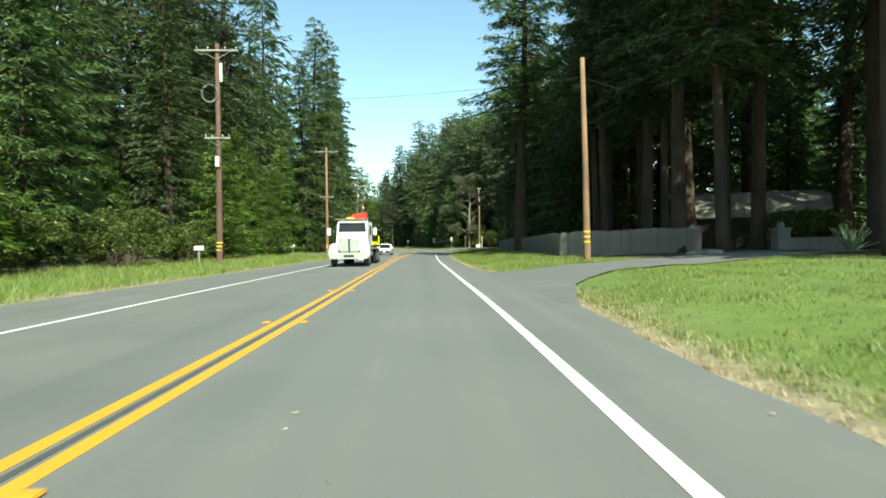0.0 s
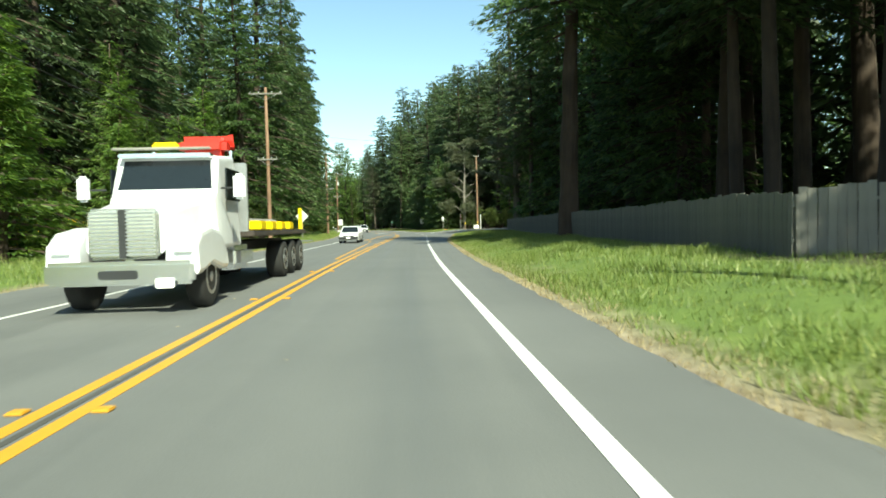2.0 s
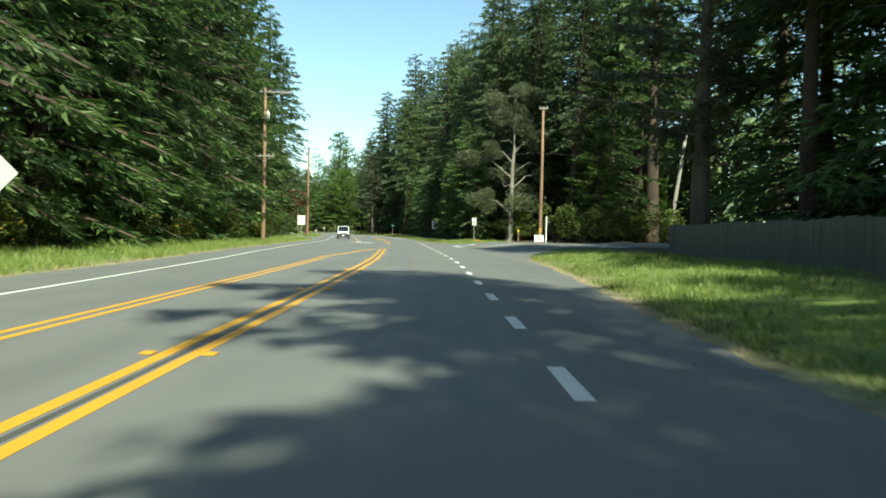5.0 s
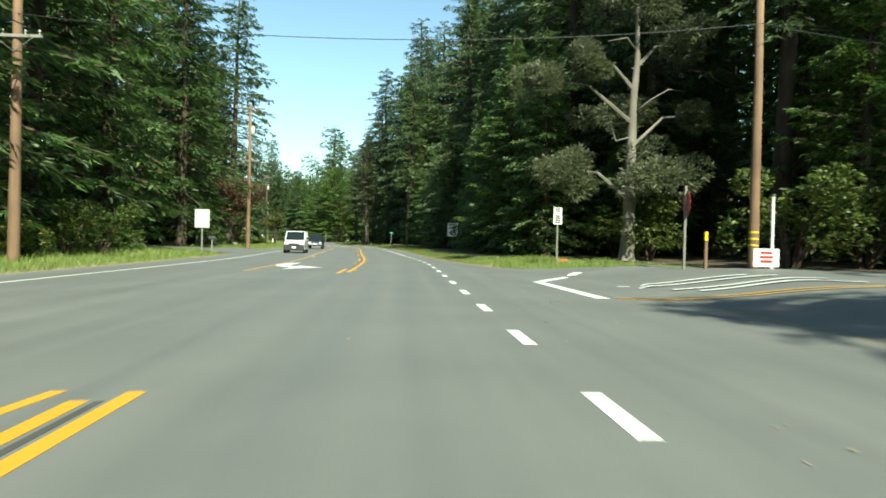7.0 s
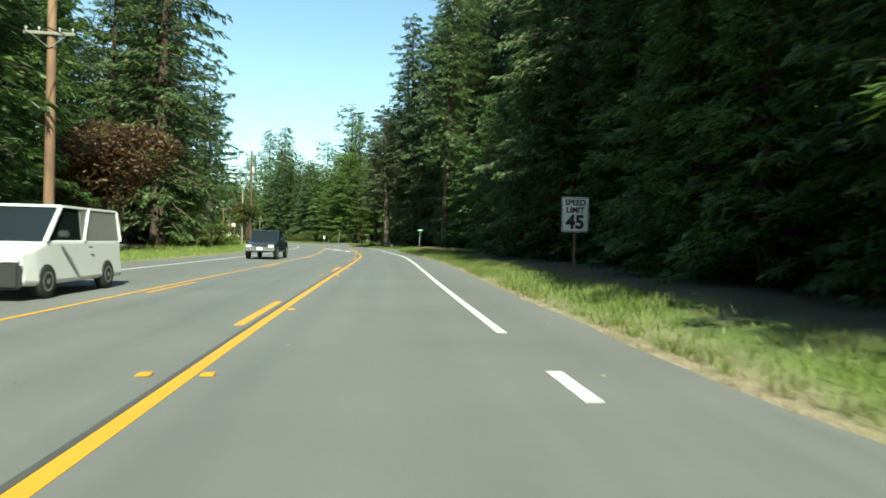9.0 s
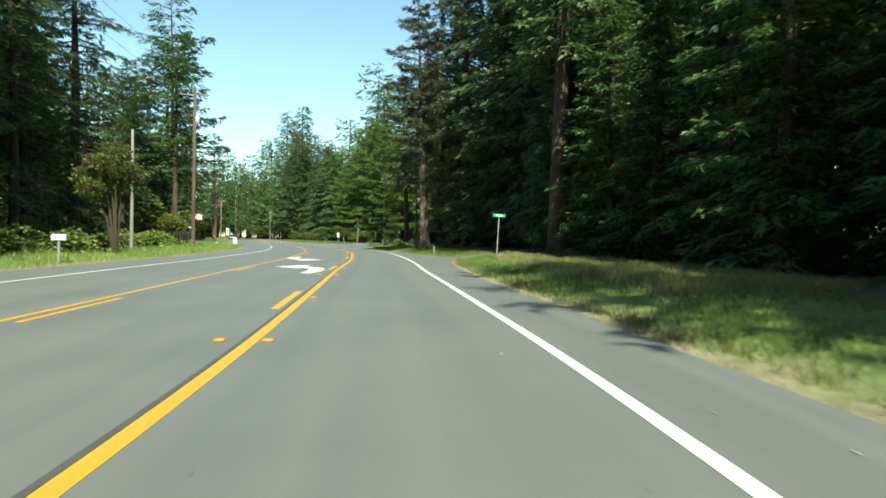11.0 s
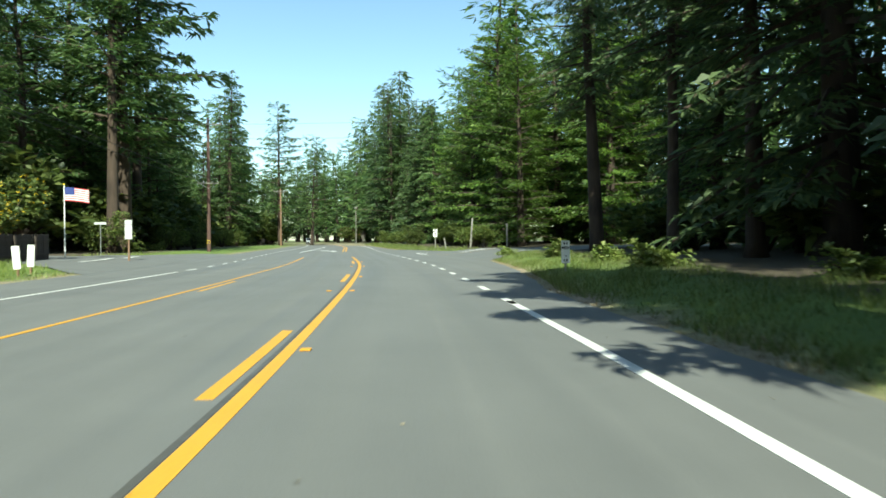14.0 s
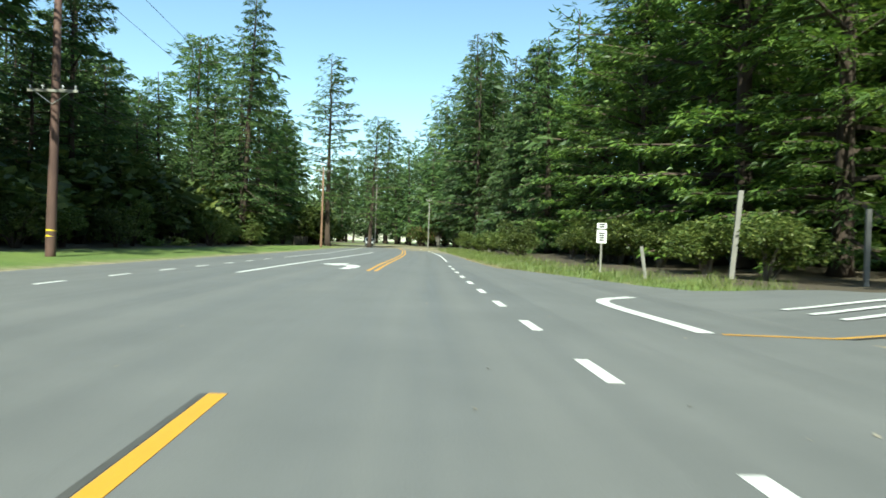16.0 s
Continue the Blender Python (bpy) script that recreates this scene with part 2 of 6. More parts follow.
CURVE = spline(LINE)
for _ in range(6):
    CURVE[1:-1] = (CURVE[:-2] + 2 * CURVE[1:-1] + CURVE[2:]) / 4
TAN = np.gradient(CURVE, axis=0)
TAN /= np.linalg.norm(TAN, axis=1)[:, None]
NOR = np.stack([TAN[:, 1], -TAN[:, 0]], 1)
ARC = np.concatenate([[0], np.cumsum(np.linalg.norm(np.diff(CURVE, axis=0), axis=1))])


def at(y, off=0.0):
    """The place off metres to the right of the line, abreast of its point at that y."""
    c = np.array([np.interp(y, CURVE[:, 1], CURVE[:, k]) for k in (0, 1)])
    n = np.array([np.interp(y, CURVE[:, 1], NOR[:, k]) for k in (0, 1)])
    return c + n * off


def heading(y):
    """The road's direction there, in degrees from +y, to the left positive."""
    return math.degrees(math.atan2(-np.interp(y, CURVE[:, 1], TAN[:, 0]), np.interp(y, CURVE[:, 1], TAN[:, 1])))


# pavement edges, to the right of the line, by y
R_EDGE = ([-180, 8, 14.6, 20, 32, 35, 60, 84, 98, 112, 119.6, 150, 156, 160, 166, 172, 185, 208, 240, 256, 262, 267, 271, 276, 301, 304, 312, 321, 344, 352, 360, 368, 384, 800],
          [4.95, 4.95, 5.2, 5.4, 5.2, 4.8, 4.9, 5.2, 5.9, 7, 7.4, 8.8, 7.8, 6.9, 5.6, 5.1, 5.1, 5.4, 5, 5.4, 6.4, 6.6, 5.6, 5, 4.95, 5.5, 6.6, 7.6, 9, 7.4, 6.2, 5.6, 5.2, 5])
L_EDGE = ([-180, 20, 60, 100, 126, 170, 200, 250, 275, 300, 800],
          [-7, -7.2, -6.6, -7.4, -9, -9.6, -10.4, -10.4, -10.2, -10.5, -10.5])


def road_frame(x, y):
    """Offset from the line and y of the nearest point, for arrays."""
    x, y = np.atleast_1d(x).astype(float), np.atleast_1d(y).astype(float)
    off, yy = np.empty(len(x)), np.empty(len(x))
    for a in range(0, len(x), 4000):
        d = (x[a:a + 4000, None] - CURVE[None, ::2, 0])**2 + (y[a:a + 4000, None] - CURVE[None, ::2, 1])**2
        k = d.argmin(1) * 2
        r = np.stack([x[a:a + 4000], y[a:a + 4000]], 1) - CURVE[k]
        off[a:a + 4000] = (r * NOR[k]).sum(1)
        yy[a:a + 4000] = CURVE[k, 1] + (r * TAN[k]).sum(1) * TAN[k, 1]
    return off, yy


def sstep(a, b, v):
    t = np.clip((v - a) / (b - a), 0, 1)
    return t * t * (3 - 2 * t)


def beyond(x, y):
    """Metres past the right and the left edge of the pavement."""
    off, yy = road_frame(x, y)
    return off - np.interp(yy, *R_EDGE), np.interp(yy, *L_EDGE) - off, yy


def height(x, y):
    r, l, yy = beyond(x, y)
    z = 0.38 * sstep(0.1, 4.0, r) + 0.25 * sstep(4, 18, r) + 0.12 * sstep(0.2, 3.0, l) + 0.15 * sstep(3, 18, l)
    x, y = np.atleast_1d(x), np.atleast_1d(y)
    lump = 0.05 * np.sin(x * 0.9 + 1.3 * np.sin(y * 0.5)) * np.sin(y * 0.8 + np.cos(x * 0.6))
    far = sstep(0.5, 4, np.maximum(r, l))
    return z + lump * far - 0.03 * (1 - sstep(0.0, 0.5, np.maximum(r, l)))


def gz(x, y):
    return float(height(x, y)[0])

# ---- ground ----
def axis_lines(a, b, step, far):
    core = np.arange(a, b + step, step)
    out = np.array([2, 5, 10, 20, 40, 80, 160, 400, 900, far])
    return np.concatenate([a - out[::-1], core, b + out])


def build_ground():
    xs, ys = axis_lines(-100.0, 46.0, 0.9, 2600.0), axis_lines(-24.0, 396.0, 0.9, 2600.0)
    X, Y = np.meshgrid(xs, ys)
    x, y = X.ravel(), Y.ravel()
    z = height(x, y)
    ob = mesh_object("ground", np.stack([x, y, z], 1),
                     [(j * len(xs) + i, j * len(xs) + i + 1, (j + 1) * len(xs) + i + 1, (j + 1) * len(xs) + i) for j in range(len(ys) - 1) for i in range(len(xs) - 1)],
                     MEADOW, smooth=True)
    r, l, yy = beyond(x, y)
    d = np.maximum(r, l)
    wob = 0.35 * np.sin(x * 2.1 + np.sin(y * 1.7) * 2) * np.sin(y * 1.3)
    soil = 1 - sstep(0.25, 1.0, d + wob)
    wide = np.interp(yy, [-52.8, 23.81, 31.25, 40.68, 115.52, 126.04, 162.54, 173.1, 219.22, 233.92, 240, 260, 266, 313.73, 341.05], [20, 17.5, 10, 5, 5, 6.88, 5.62, 1.26, 1.62, 4, 7, 7, 4, 2.5, 2])
    litter = np.maximum(sstep(0, 1.6, r + 2.2 * wob - wide), sstep(6.0, 9.5, l + 3 * wob))
    litter = litter * (1 - 0.85 * sstep(66, 105, d + 20 * wob))
    col = ob.data.color_attributes.new("cover", 'FLOAT_COLOR', 'POINT')
    rgba = np.stack([soil, litter, 0 * soil, 0 * soil + 1], 1).astype(np.float32)
    col.data.foreach_set("color", rgba.ravel())
    return tagged(ob, "green roadside grass over dark forest litter and dirt verge", "ground", kind="structure")


def ribbon(y0, y1, o0, o1, z, step=1.0, ragged=0.0):
    """A strip that follows the road between two offsets (numbers, or tables by y)."""
    yy = np.linspace(y0, y1, max(2, int(abs(y1 - y0) / step) + 1))
    f = lambda o: np.interp(yy, *o) if isinstance(o, tuple) else np.full(len(yy), float(o))
    rg = np.random.RandomState(3)
    a, b = f(o0), f(o1)
    if ragged:
        a, b = a + rg.uniform(-ragged, ragged, len(yy)), b + rg.uniform(-ragged, ragged, len(yy))
    pa, pb = np.array([at(v, o) for v, o in zip(yy, a)]), np.array([at(v, o) for v, o in zip(yy, b)])
    return yy, a, b, pa, pb


def strip(name, y0, y1, o0, o1, z, material, parent=None, label="", step=1.0, thick=0.0):
    yy, a, b, pa, pb = ribbon(y0, y1, o0, o1, z, step)
    n = len(yy)
    V = [(*p, z) for p in pa] + [(*p, z) for p in pb]
    F = [(i, n + i, n + i + 1, i + 1) for i in range(n - 1)]
    if thick:
        V += [(p[0], p[1], z - thick) for p in pa] + [(p[0], p[1], z - thick) for p in pb]
        F += [(2 * n + i, i, i + 1, 2 * n + i + 1) for i in range(n - 1)] + [(n + i, 3 * n + i, 3 * n + i + 1, n + i + 1) for i in range(n - 1)]
        F += [(0, 2 * n, 3 * n, n), (n - 1, 2 * n - 1, 4 * n - 1, 3 * n - 1)]
    return mesh_object(name, V, F, material, parent, label)


ground = build_ground()


def build_road():
    yy, a, b, pa, pb = ribbon(-180, 632, L_EDGE, R_EDGE, 0, 0.9, 0.07)
    cols = 14
    V, F, UV = [], [], []
    s = np.interp(yy, CURVE[:, 1], ARC)
    for i in range(len(yy)):
        for k in range(cols + 1):
            t = k / cols
            V.append((*(pa[i] * (1 - t) + pb[i] * t), 0.0))
            UV.append((a[i] * (1 - t) + b[i] * t, s[i]))
    w = cols + 1
    for i in range(len(yy) - 1):
        F += [(i * w + k, i * w + k + 1, (i + 1) * w + k + 1, (i + 1) * w + k) for k in range(cols)]
    ob = mesh_object("road", V, F, ASPHALT)
    lay = ob.data.uv_layers.new(name="UVMap")
    idx = np.empty(len(ob.data.loops), np.int32)
    ob.data.loops.foreach_get("vertex_index", idx)
    lay.data.foreach_set("uv", np.array(UV, np.float32)[idx].ravel())
    return tagged(ob, "grey worn asphalt two-lane road with turn lane", "road", kind="structure")


road = build_road()

# ---- trees ----
def spray(rg, P, D, size, droop, nleaf=4, three=False):
    """Leaf blades fanned about the directions D at the points P: arrays of triangles."""
    n = len(P)
    up = np.array([0, 0, 1.0])
    side = np.cross(D, up)
    side /= np.linalg.norm(side, axis=1)[:, None] + 1e-6
    tris = []
    for k in range(nleaf):
        a = (k - (nleaf - 1) / 2) * (2.0 / nleaf) + rg.normal(0, 0.22, n)
        d = D * np.cos(a)[:, None] + side * np.sin(a)[:, None] + up * (rg.normal(-droop, 0.25, n))[:, None]
        d /= np.linalg.norm(d, axis=1)[:, None]
        L = size * rg.uniform(0.6, 1.15, n)
        wv = np.cross(d, up + rg.normal(0, 0.5, (n, 3)))
        wv /= np.linalg.norm(wv, axis=1)[:, None] + 1e-6
        W = L * rg.uniform(0.19, 0.33, n)
        base = P + d * (L * 0.05)[:, None]
        mid = P + d * (L * 0.5)[:, None]
        tip = P + d * L[:, None] - up * (0.12 * L)[:, None]
        tris.append(np.stack([base + wv * (W * 0.35)[:, None], mid + wv * W[:, None], tip] if three else [base, mid + wv * W[:, None], tip, mid - wv * W[:, None]], 1))
    return np.concatenate(tris)


def quads_object(name, Q, material, parent, label=""):
    n, c = Q.shape[:2]
    me = bpy.data.meshes.new(name)
    me.vertices.add(n * c)
    me.vertices.foreach_set("co", Q.astype(np.float32).ravel())
    me.loops.add(n * c)
    me.loops.foreach_set("vertex_index", np.arange(n * c, dtype=np.int32))
    me.polygons.add(n)
    me.polygons.foreach_set("loop_start", np.arange(0, n * c, c, dtype=np.int32))
    me.update(calc_edges=True)
    me.validate()
    me.materials.append(material)
    ob = new(name, me)
    if parent is not None:
        ob.parent = parent
    if label:
        tagged(ob, label)
    return ob


def furrowed(bm, axis, hs, r0, H, seed):
    """An old trunk with flared root swellings, bosses and deep upright furrows in its bark."""
    n, m = 44, 70
    up = np.concatenate([np.linspace(0, 0.35, m - 10), np.linspace(0.38, 1.0, 10)])
    rings = []
    for h in up:
        c = [float(np.interp(h, hs, axis[:, k])) for k in range(3)]
        z = h * H
        ring = []
        for k in range(n):
            t = 2 * math.pi * k / n
            twist = t + 0.05 * z + 0.3 * math.sin(z * 0.9 + seed)
            groove = abs(math.sin(5.5 * twist + 0.8 * math.sin(z * 1.7))) * 0.09 + abs(math.sin(11 * twist + 1.3 * math.sin(z * 2.9 + 1))) * 0.05
            boss = 0.1 * math.sin(2 * t + z * 0.7 + seed) * math.sin(z * 1.1) + 0.06 * math.sin(3 * t - z * 1.6)
            flare = 0.55 * math.exp(-z / 0.5) * (0.7 + 0.5 * math.sin(5 * t + 1))
            rad = (r0 * (1 - 0.95 * h) + 0.02) * (0.97 + groove + boss + flare)
            ring.append(bm.verts.new((c[0] + rad * math.cos(t), c[1] + rad * math.sin(t), c[2])))
        rings.append(ring)
    for a, b in zip(rings, rings[1:]):
        for k in range(n):
            bm.faces.new((a[k], a[(k + 1) % n], b[(k + 1) % n], b[k]))
    bm.faces.new(rings[0][::-1])
    bm.faces.new(rings[-1])


def conifer(seed, H, r0, clear, width, count, leaf, needles, bark, label, shape=0.75, droop=0.35, tiers=26, name="conifer", clump=0.0, lean=0.0, nleaf=5, fill=760, twigs=1, rugged=False):
    """A conifer: tapered trunk with limbs, and a crown of needle sprays along drooping limbs."""
    rg = np.random.RandomState(seed)
    root = empty(name, Matrix(), label, "tree", "roadside trees")
    bm = bmesh.new()
    steps = 9
    wob = rg.normal(0, 0.12, (steps, 2)).cumsum(0) * 0.6
    wob[0] = 0
    hs = np.linspace(0, 1, steps)
    hs[1] = 0.025
    axis = np.stack([wob[:, 0] + lean * hs * H, wob[:, 1], hs * H], 1)
    bl = bmesh.new()
    if rugged:
        furrowed(bm, axis, hs, r0, H, seed)
    else:
        tube(bm, axis.tolist(), [r0 * 1.45] + [r0 * (1 - 0.95 * h) + 0.02 for h in hs[1:]], 9)
    trunk_at = lambda h: np.array([np.interp(h, hs, axis[:, k]) for k in range(3)]).T
    P, D, S = [], [], []
    nb = tiers * 5
    for i in range(nb):
        u = (i + rg.uniform(-0.5, 0.5)) / nb
        u = min(max(u, 0.0), 0.995)
        h = clear + (1 - clear) * u
        prof = (1 - u)**shape * (0.55 + 0.45 * min(1.0, u * 5 + 0.3))
        L = width * prof * rg.uniform(0.55, 1.12) + 0.35
        if clump and rg.uniform() < clump:
            continue
        az = i * 2.39996 + rg.normal(0, 0.4)
        d = np.array([math.cos(az), math.sin(az), 0.0])
        o = trunk_at(h)
        rise = rg.uniform(-0.05, 0.25) - droop * (1 - u)
        t = np.linspace(0, 1, 5)
        line = o + d * (L * t)[:, None] + np.array([0, 0, 1.0]) * (L * (rise * t - droop * 0.55 * t * t + 0.25 * u * t))[:, None]
        if L > 1.0 and i % twigs == 0:
            tube(bl, line[::2].tolist(), [0.02 + 0.018 * L * (1 - q * 0.9) for q in t[::2]], 3, False)
        m = max(3, int(count * (L / width) / nb * 2.2))
        q = rg.uniform(0.12, 1.0, m)**0.75
        p = np.array([np.interp(q, t, line[:, k]) for k in range(3)]).T
        lat = np.array([-d[1], d[0], 0])
        spread = rg.uniform(-1, 1, m) * 0.3 * L * (1.05 - q * 0.8)
        p = p + lat * spread[:, None] + rg.normal(0, 0.1, (m, 3)) - np.array([0, 0, 1]) * (np.abs(spread) * 0.25)[:, None]
        dd = d + lat * np.sign(spread)[:, None] * rg.uniform(0.1, 1.0, m)[:, None] + np.array([0, 0, -droop * 0.6])
        P.append(p), D.append(dd / np.linalg.norm(dd, axis=1)[:, None]), S.append(leaf * rg.uniform(0.7, 1.25, m))
    # dense dark twigs in the heart of the crown
    u = rg.uniform(0, 0.93, fill)
    az = rg.uniform(0, 6.283, fill)
    rad = width * (1 - u)**shape * rg.uniform(0.1, 0.6, fill)
    P.append(trunk_at(clear + (1 - clear) * u) + np.stack([np.cos(az) * rad, np.sin(az) * rad, -droop * rad], 1))
    D.append(np.stack([np.cos(az), np.sin(az), 0 * az - 0.2], 1))
    S.append(np.full(fill, width * (0.11 if nleaf > 3 else 0.16)))
    part("trunk", bm, bark, root, smooth=True)
    tagged(part("branching", bl, bark, root), kind="stuff")
    quads_object("crown", spray(rg, np.vstack(P), np.vstack(D), np.concatenate(S), droop * 0.5, nleaf, True), needles, root)
    return root


def bush(seed, R, H, count, leaf, leaves, label, name="shrub", category="shrub", bloom=None, trunk_h=0.0, bark=None):
    rg = np.random.RandomState(seed)
    root = empty(name, Matrix(), label, category, "roadside shrubs")
    bm = bmesh.new()
    lobes = []
    for i in range(9):
        az, rr = rg.uniform(0, 6.28), R * rg.uniform(0.15, 0.72)
        top = np.array([rr * math.cos(az), rr * math.sin(az), trunk_h + (H - trunk_h) * rg.uniform(0.35, 0.85)])
        mid = top * np.array([0.35, 0.35, 0.55])
        tube(bm, [(0.05 * math.cos(az), 0.05 * math.sin(az), -0.1), mid.tolist(), top.tolist()], [0.03 + R * 0.03, 0.02 + R * 0.02, 0.012], 4, False)
        lobes.append((top, R * rg.uniform(0.28, 0.5)))
    tagged(part("branching", bm, bark or BARK, root), kind="stuff")
    P = []
    for c, r in lobes:
        m = count // len(lobes)
        v = rg.normal(0, 1, (m, 3))
        v /= np.linalg.norm(v, axis=1)[:, None]
        P.append(c + v * (r * rg.uniform(0.45, 1.0, m)**0.5)[:, None] * np.array([1, 1, 0.8]))
    P = np.vstack(P)
    P[:, 2] = np.maximum(P[:, 2], 0.05)
    D = P / (np.linalg.norm(P, axis=1)[:, None] + 0.1) + rg.normal(0, 0.7, P.shape)
    D[:, 2] *= 0.5
    D /= np.linalg.norm(D, axis=1)[:, None]
    quads_object("foliage", spray(rg, P, D, leaf * rg.uniform(0.6, 1.3, len(P)), 0.1, 3), leaves, root)
    if bloom is not None:
        k = rg.choice(len(P), len(P) // 6, replace=False)
        k = k[P[k, 2] > H * 0.3]
        quads_object("blossom", spray(rg, P[k] * 1.04, D[k], leaf * 0.7 * np.ones(len(k)), 0.0, 3), bloom, root)
    return root


def lichen_cypress(x, y):
    """A half-dead cypress: furrowed pale trunk, bare curved limbs and rounded grey-green foliage masses."""
    rg = np.random.RandomState(77)
    root = empty("old_cypress", pose(x, y, gz(x, y) - 0.1), "old half-dead cypress with grey lichen and bare limbs", "tree", "roadside trees")
    bm = bmesh.new()
    hs = np.linspace(0, 1, 7)
    axis = np.stack([np.array([0, 0.05, 0.1, 0.12, 0.3, 0.2, 0.5]), 0.1 * np.sin(hs * 5), hs * 17.0], 1)
    furrowed(bm, axis, hs, 0.33, 17.0, 3)
    part("trunk", bm, PALE_BARK, root, smooth=True)
    bl, P, D = bmesh.new(), [], []
    masses = [(-3.3, 0.6, 5.1, 1.9, 1.5), (1.5, -0.6, 4.9, 2.2, 1.6), (-4.8, 0.2, 9.9, 1.5, 1.0), (-2.2, -0.5, 10.9, 1.2, 0.8), (0.4, 0.3, 14.2, 2.4, 1.8),
              (-1.8, 0.8, 16.3, 2.2, 1.5), (2.9, 0.9, 12.2, 1.8, 1.2), (3.6, 0.2, 8.2, 1.2, 0.8), (0.2, 2.4, 8.5, 1.7, 1.2), (1.5, 0.0, 17.8, 1.8, 1.3)]
    for cx, cy, cz, r, h in masses:
        root_z = max(1.5, cz - 0.35 * math.hypot(cx, cy) - 0.6)
        tube(bl, [(0.1, 0, root_z), (cx * 0.5, cy * 0.5, cz - 0.2), (cx, cy, cz)], [0.13, 0.08, 0.03], 5, False)
        for k in range(9):
            lobe = np.array([cx, cy, cz]) + rg.normal(0, 0.42, 3) * np.array([r, r, h])
            m = 240
            v = rg.normal(0, 1, (m, 3))
            v /= np.linalg.norm(v, axis=1)[:, None]
            P.append(lobe + v * (0.5 * rg.uniform(0.4, 1.0, m)**0.5)[:, None] * np.array([r, r, h]))
            D.append(v + np.array([0, 0, 0.35]))
            tube(bl, [(cx, cy, cz), tuple((lobe + [cx, cy, cz]) / 2), tuple(lobe + v[0] * 0.5 * r)], [0.04, 0.025, 0.01], 3, False)
    tagged(part("branching", bl, PALE_BARK, root), kind="stuff")
    D = np.vstack(D)
    D /= np.linalg.norm(D, axis=1)[:, None]
    P = np.vstack(P)
    quads_object("crown", spray(rg, P, D, 0.33 * rg.uniform(0.6, 1.2, len(P)), -0.1, 3, True), NEEDLE_GREY, root)
    for pts in (((0.1, 0, 6.9), (-0.9, -0.3, 6.6), (-1.3, -0.3, 7.9), (-2.6, -0.2, 8.3)), ((0.2, 0, 8.2), (1.0, -0.3, 8.9), (2.0, -0.2, 9.5), (2.9, -0.3, 9.4)), ((0.2, 0, 5.4), (0.6, -0.8, 6.0), (1.2, -1.2, 5.7)), ((0.3, 0, 11.5), (-0.5, -0.6, 12.1), (-1.5, -0.5, 11.9))):
        bm = bmesh.new()
        tube(bm, list(pts), [0.055, 0.045, 0.035, 0.018][:len(pts)], 7)
        part("dead_limb", bm, PALE_BARK, root, "bare bleached limb", smooth=True)
    return root


PARK = pose(0, -400, -80)


def pair(seed, sizes, r0, clear, needles, bark, label, shape, droop, tiers, name, clump=0.0, near=(3000, 0.6), far=(480, 1.5), nleaf=4):
    """Prototypes of one species: finely leaved ones for the roadside, coarser ones for the depth of the wood."""
    a = [conifer(seed + i, h, r0 * k, clear, w, near[0], near[1], needles, bark, label, shape, droop, tiers, name, clump, nleaf=nleaf) for i, (h, w, k) in enumerate(sizes)]
    b = [conifer(seed + i, h, r0 * k, clear, w, far[0], far[1], needles, bark, label, shape, droop, tiers, name, clump, nleaf=3, fill=480, twigs=3) for i, (h, w, k) in enumerate(sizes)]
    return a, b


REDWOOD, REDWOOD_F = pair(11, ((34, 6.5, 1), (30, 5.9, 0.9), (38, 7.2, 1.15)), 0.55, 0.07, NEEDLE_BLUE, BARK, "tall dark green redwood with drooping sprays and brown bark", 0.5, 0.35, 26, "redwood_tree")
SPRUCE, SPRUCE_F = pair(31, ((24, 5.4, 1), (28, 5.2, 1), (20, 5.0, 0.9)), 0.42, 0.05, NEEDLE, BARK, "dense green spruce with layered branches to the ground", 0.66, 0.28, 24, "spruce_tree", near=(2700, 0.57))
TALL, TALL_F = pair(51, ((36, 5.5, 1), (33, 5.1, 0.7), (38, 6.0, 1.25)), 0.5, 0.33, NEEDLE_BLUE, BARK, "tall forest redwood with a bare trunk and high crown", 0.5, 0.3, 22, "forest_redwood", 0.12, (2200, 0.63), (480, 1.5))
PINE, PINE_F = pair(71, ((23, 5.0, 1), (26, 4.6, 1.1)), 0.34, 0.3, NEEDLE, BARK, "ragged shore pine with open flat-layered crown", 0.35, 0.05, 15, "pine_tree", 0.35, (2200, 0.55), (800, 0.95))
FIR, _FIR_F = pair(91, ((8, 2.6, 1), (11, 3.0, 1.2)), 0.14, 0.03, NEEDLE_LIGHT, BARK, "young bright green fir with low branches", 0.9, 0.2, 15, "young_fir", 0.0, (2300, 0.31), (300, 0.6))
ROUND = [conifer(301 + i, h, 0.4, 0.22, w, 1300, 0.85, NEEDLE, BARK, "full rounded cypress with dense dark crown", 0.33, 0.08, 17, "cypress_tree", 0.25, nleaf=3, fill=300) for i, (h, w) in enumerate(((24, 5.6), (28, 6.0)))]
LUSH = [conifer(321 + i, h, 0.4, 0.04, w, 4600, 0.42, NEEDLE_LIGHT, BARK, "lush light green conifer with dense rounded crown", 0.4, 0.12, 20, "lush_conifer", 0.1, nleaf=4, fill=300) for i, (h, w) in enumerate(((17, 5.4), (21, 5.8)))]
ROUND_F = [conifer(311 + i, h, 0.4, 0.1, w, 520, 1.3, NEEDLE, BARK, "full rounded cypress with dense dark crown", 0.36, 0.08, 16, "cypress_tree", 0.2, nleaf=3, fill=300, twigs=3) for i, (h, w) in enumerate(((22, 5.6), (26, 6.2), (19, 5.2)))]
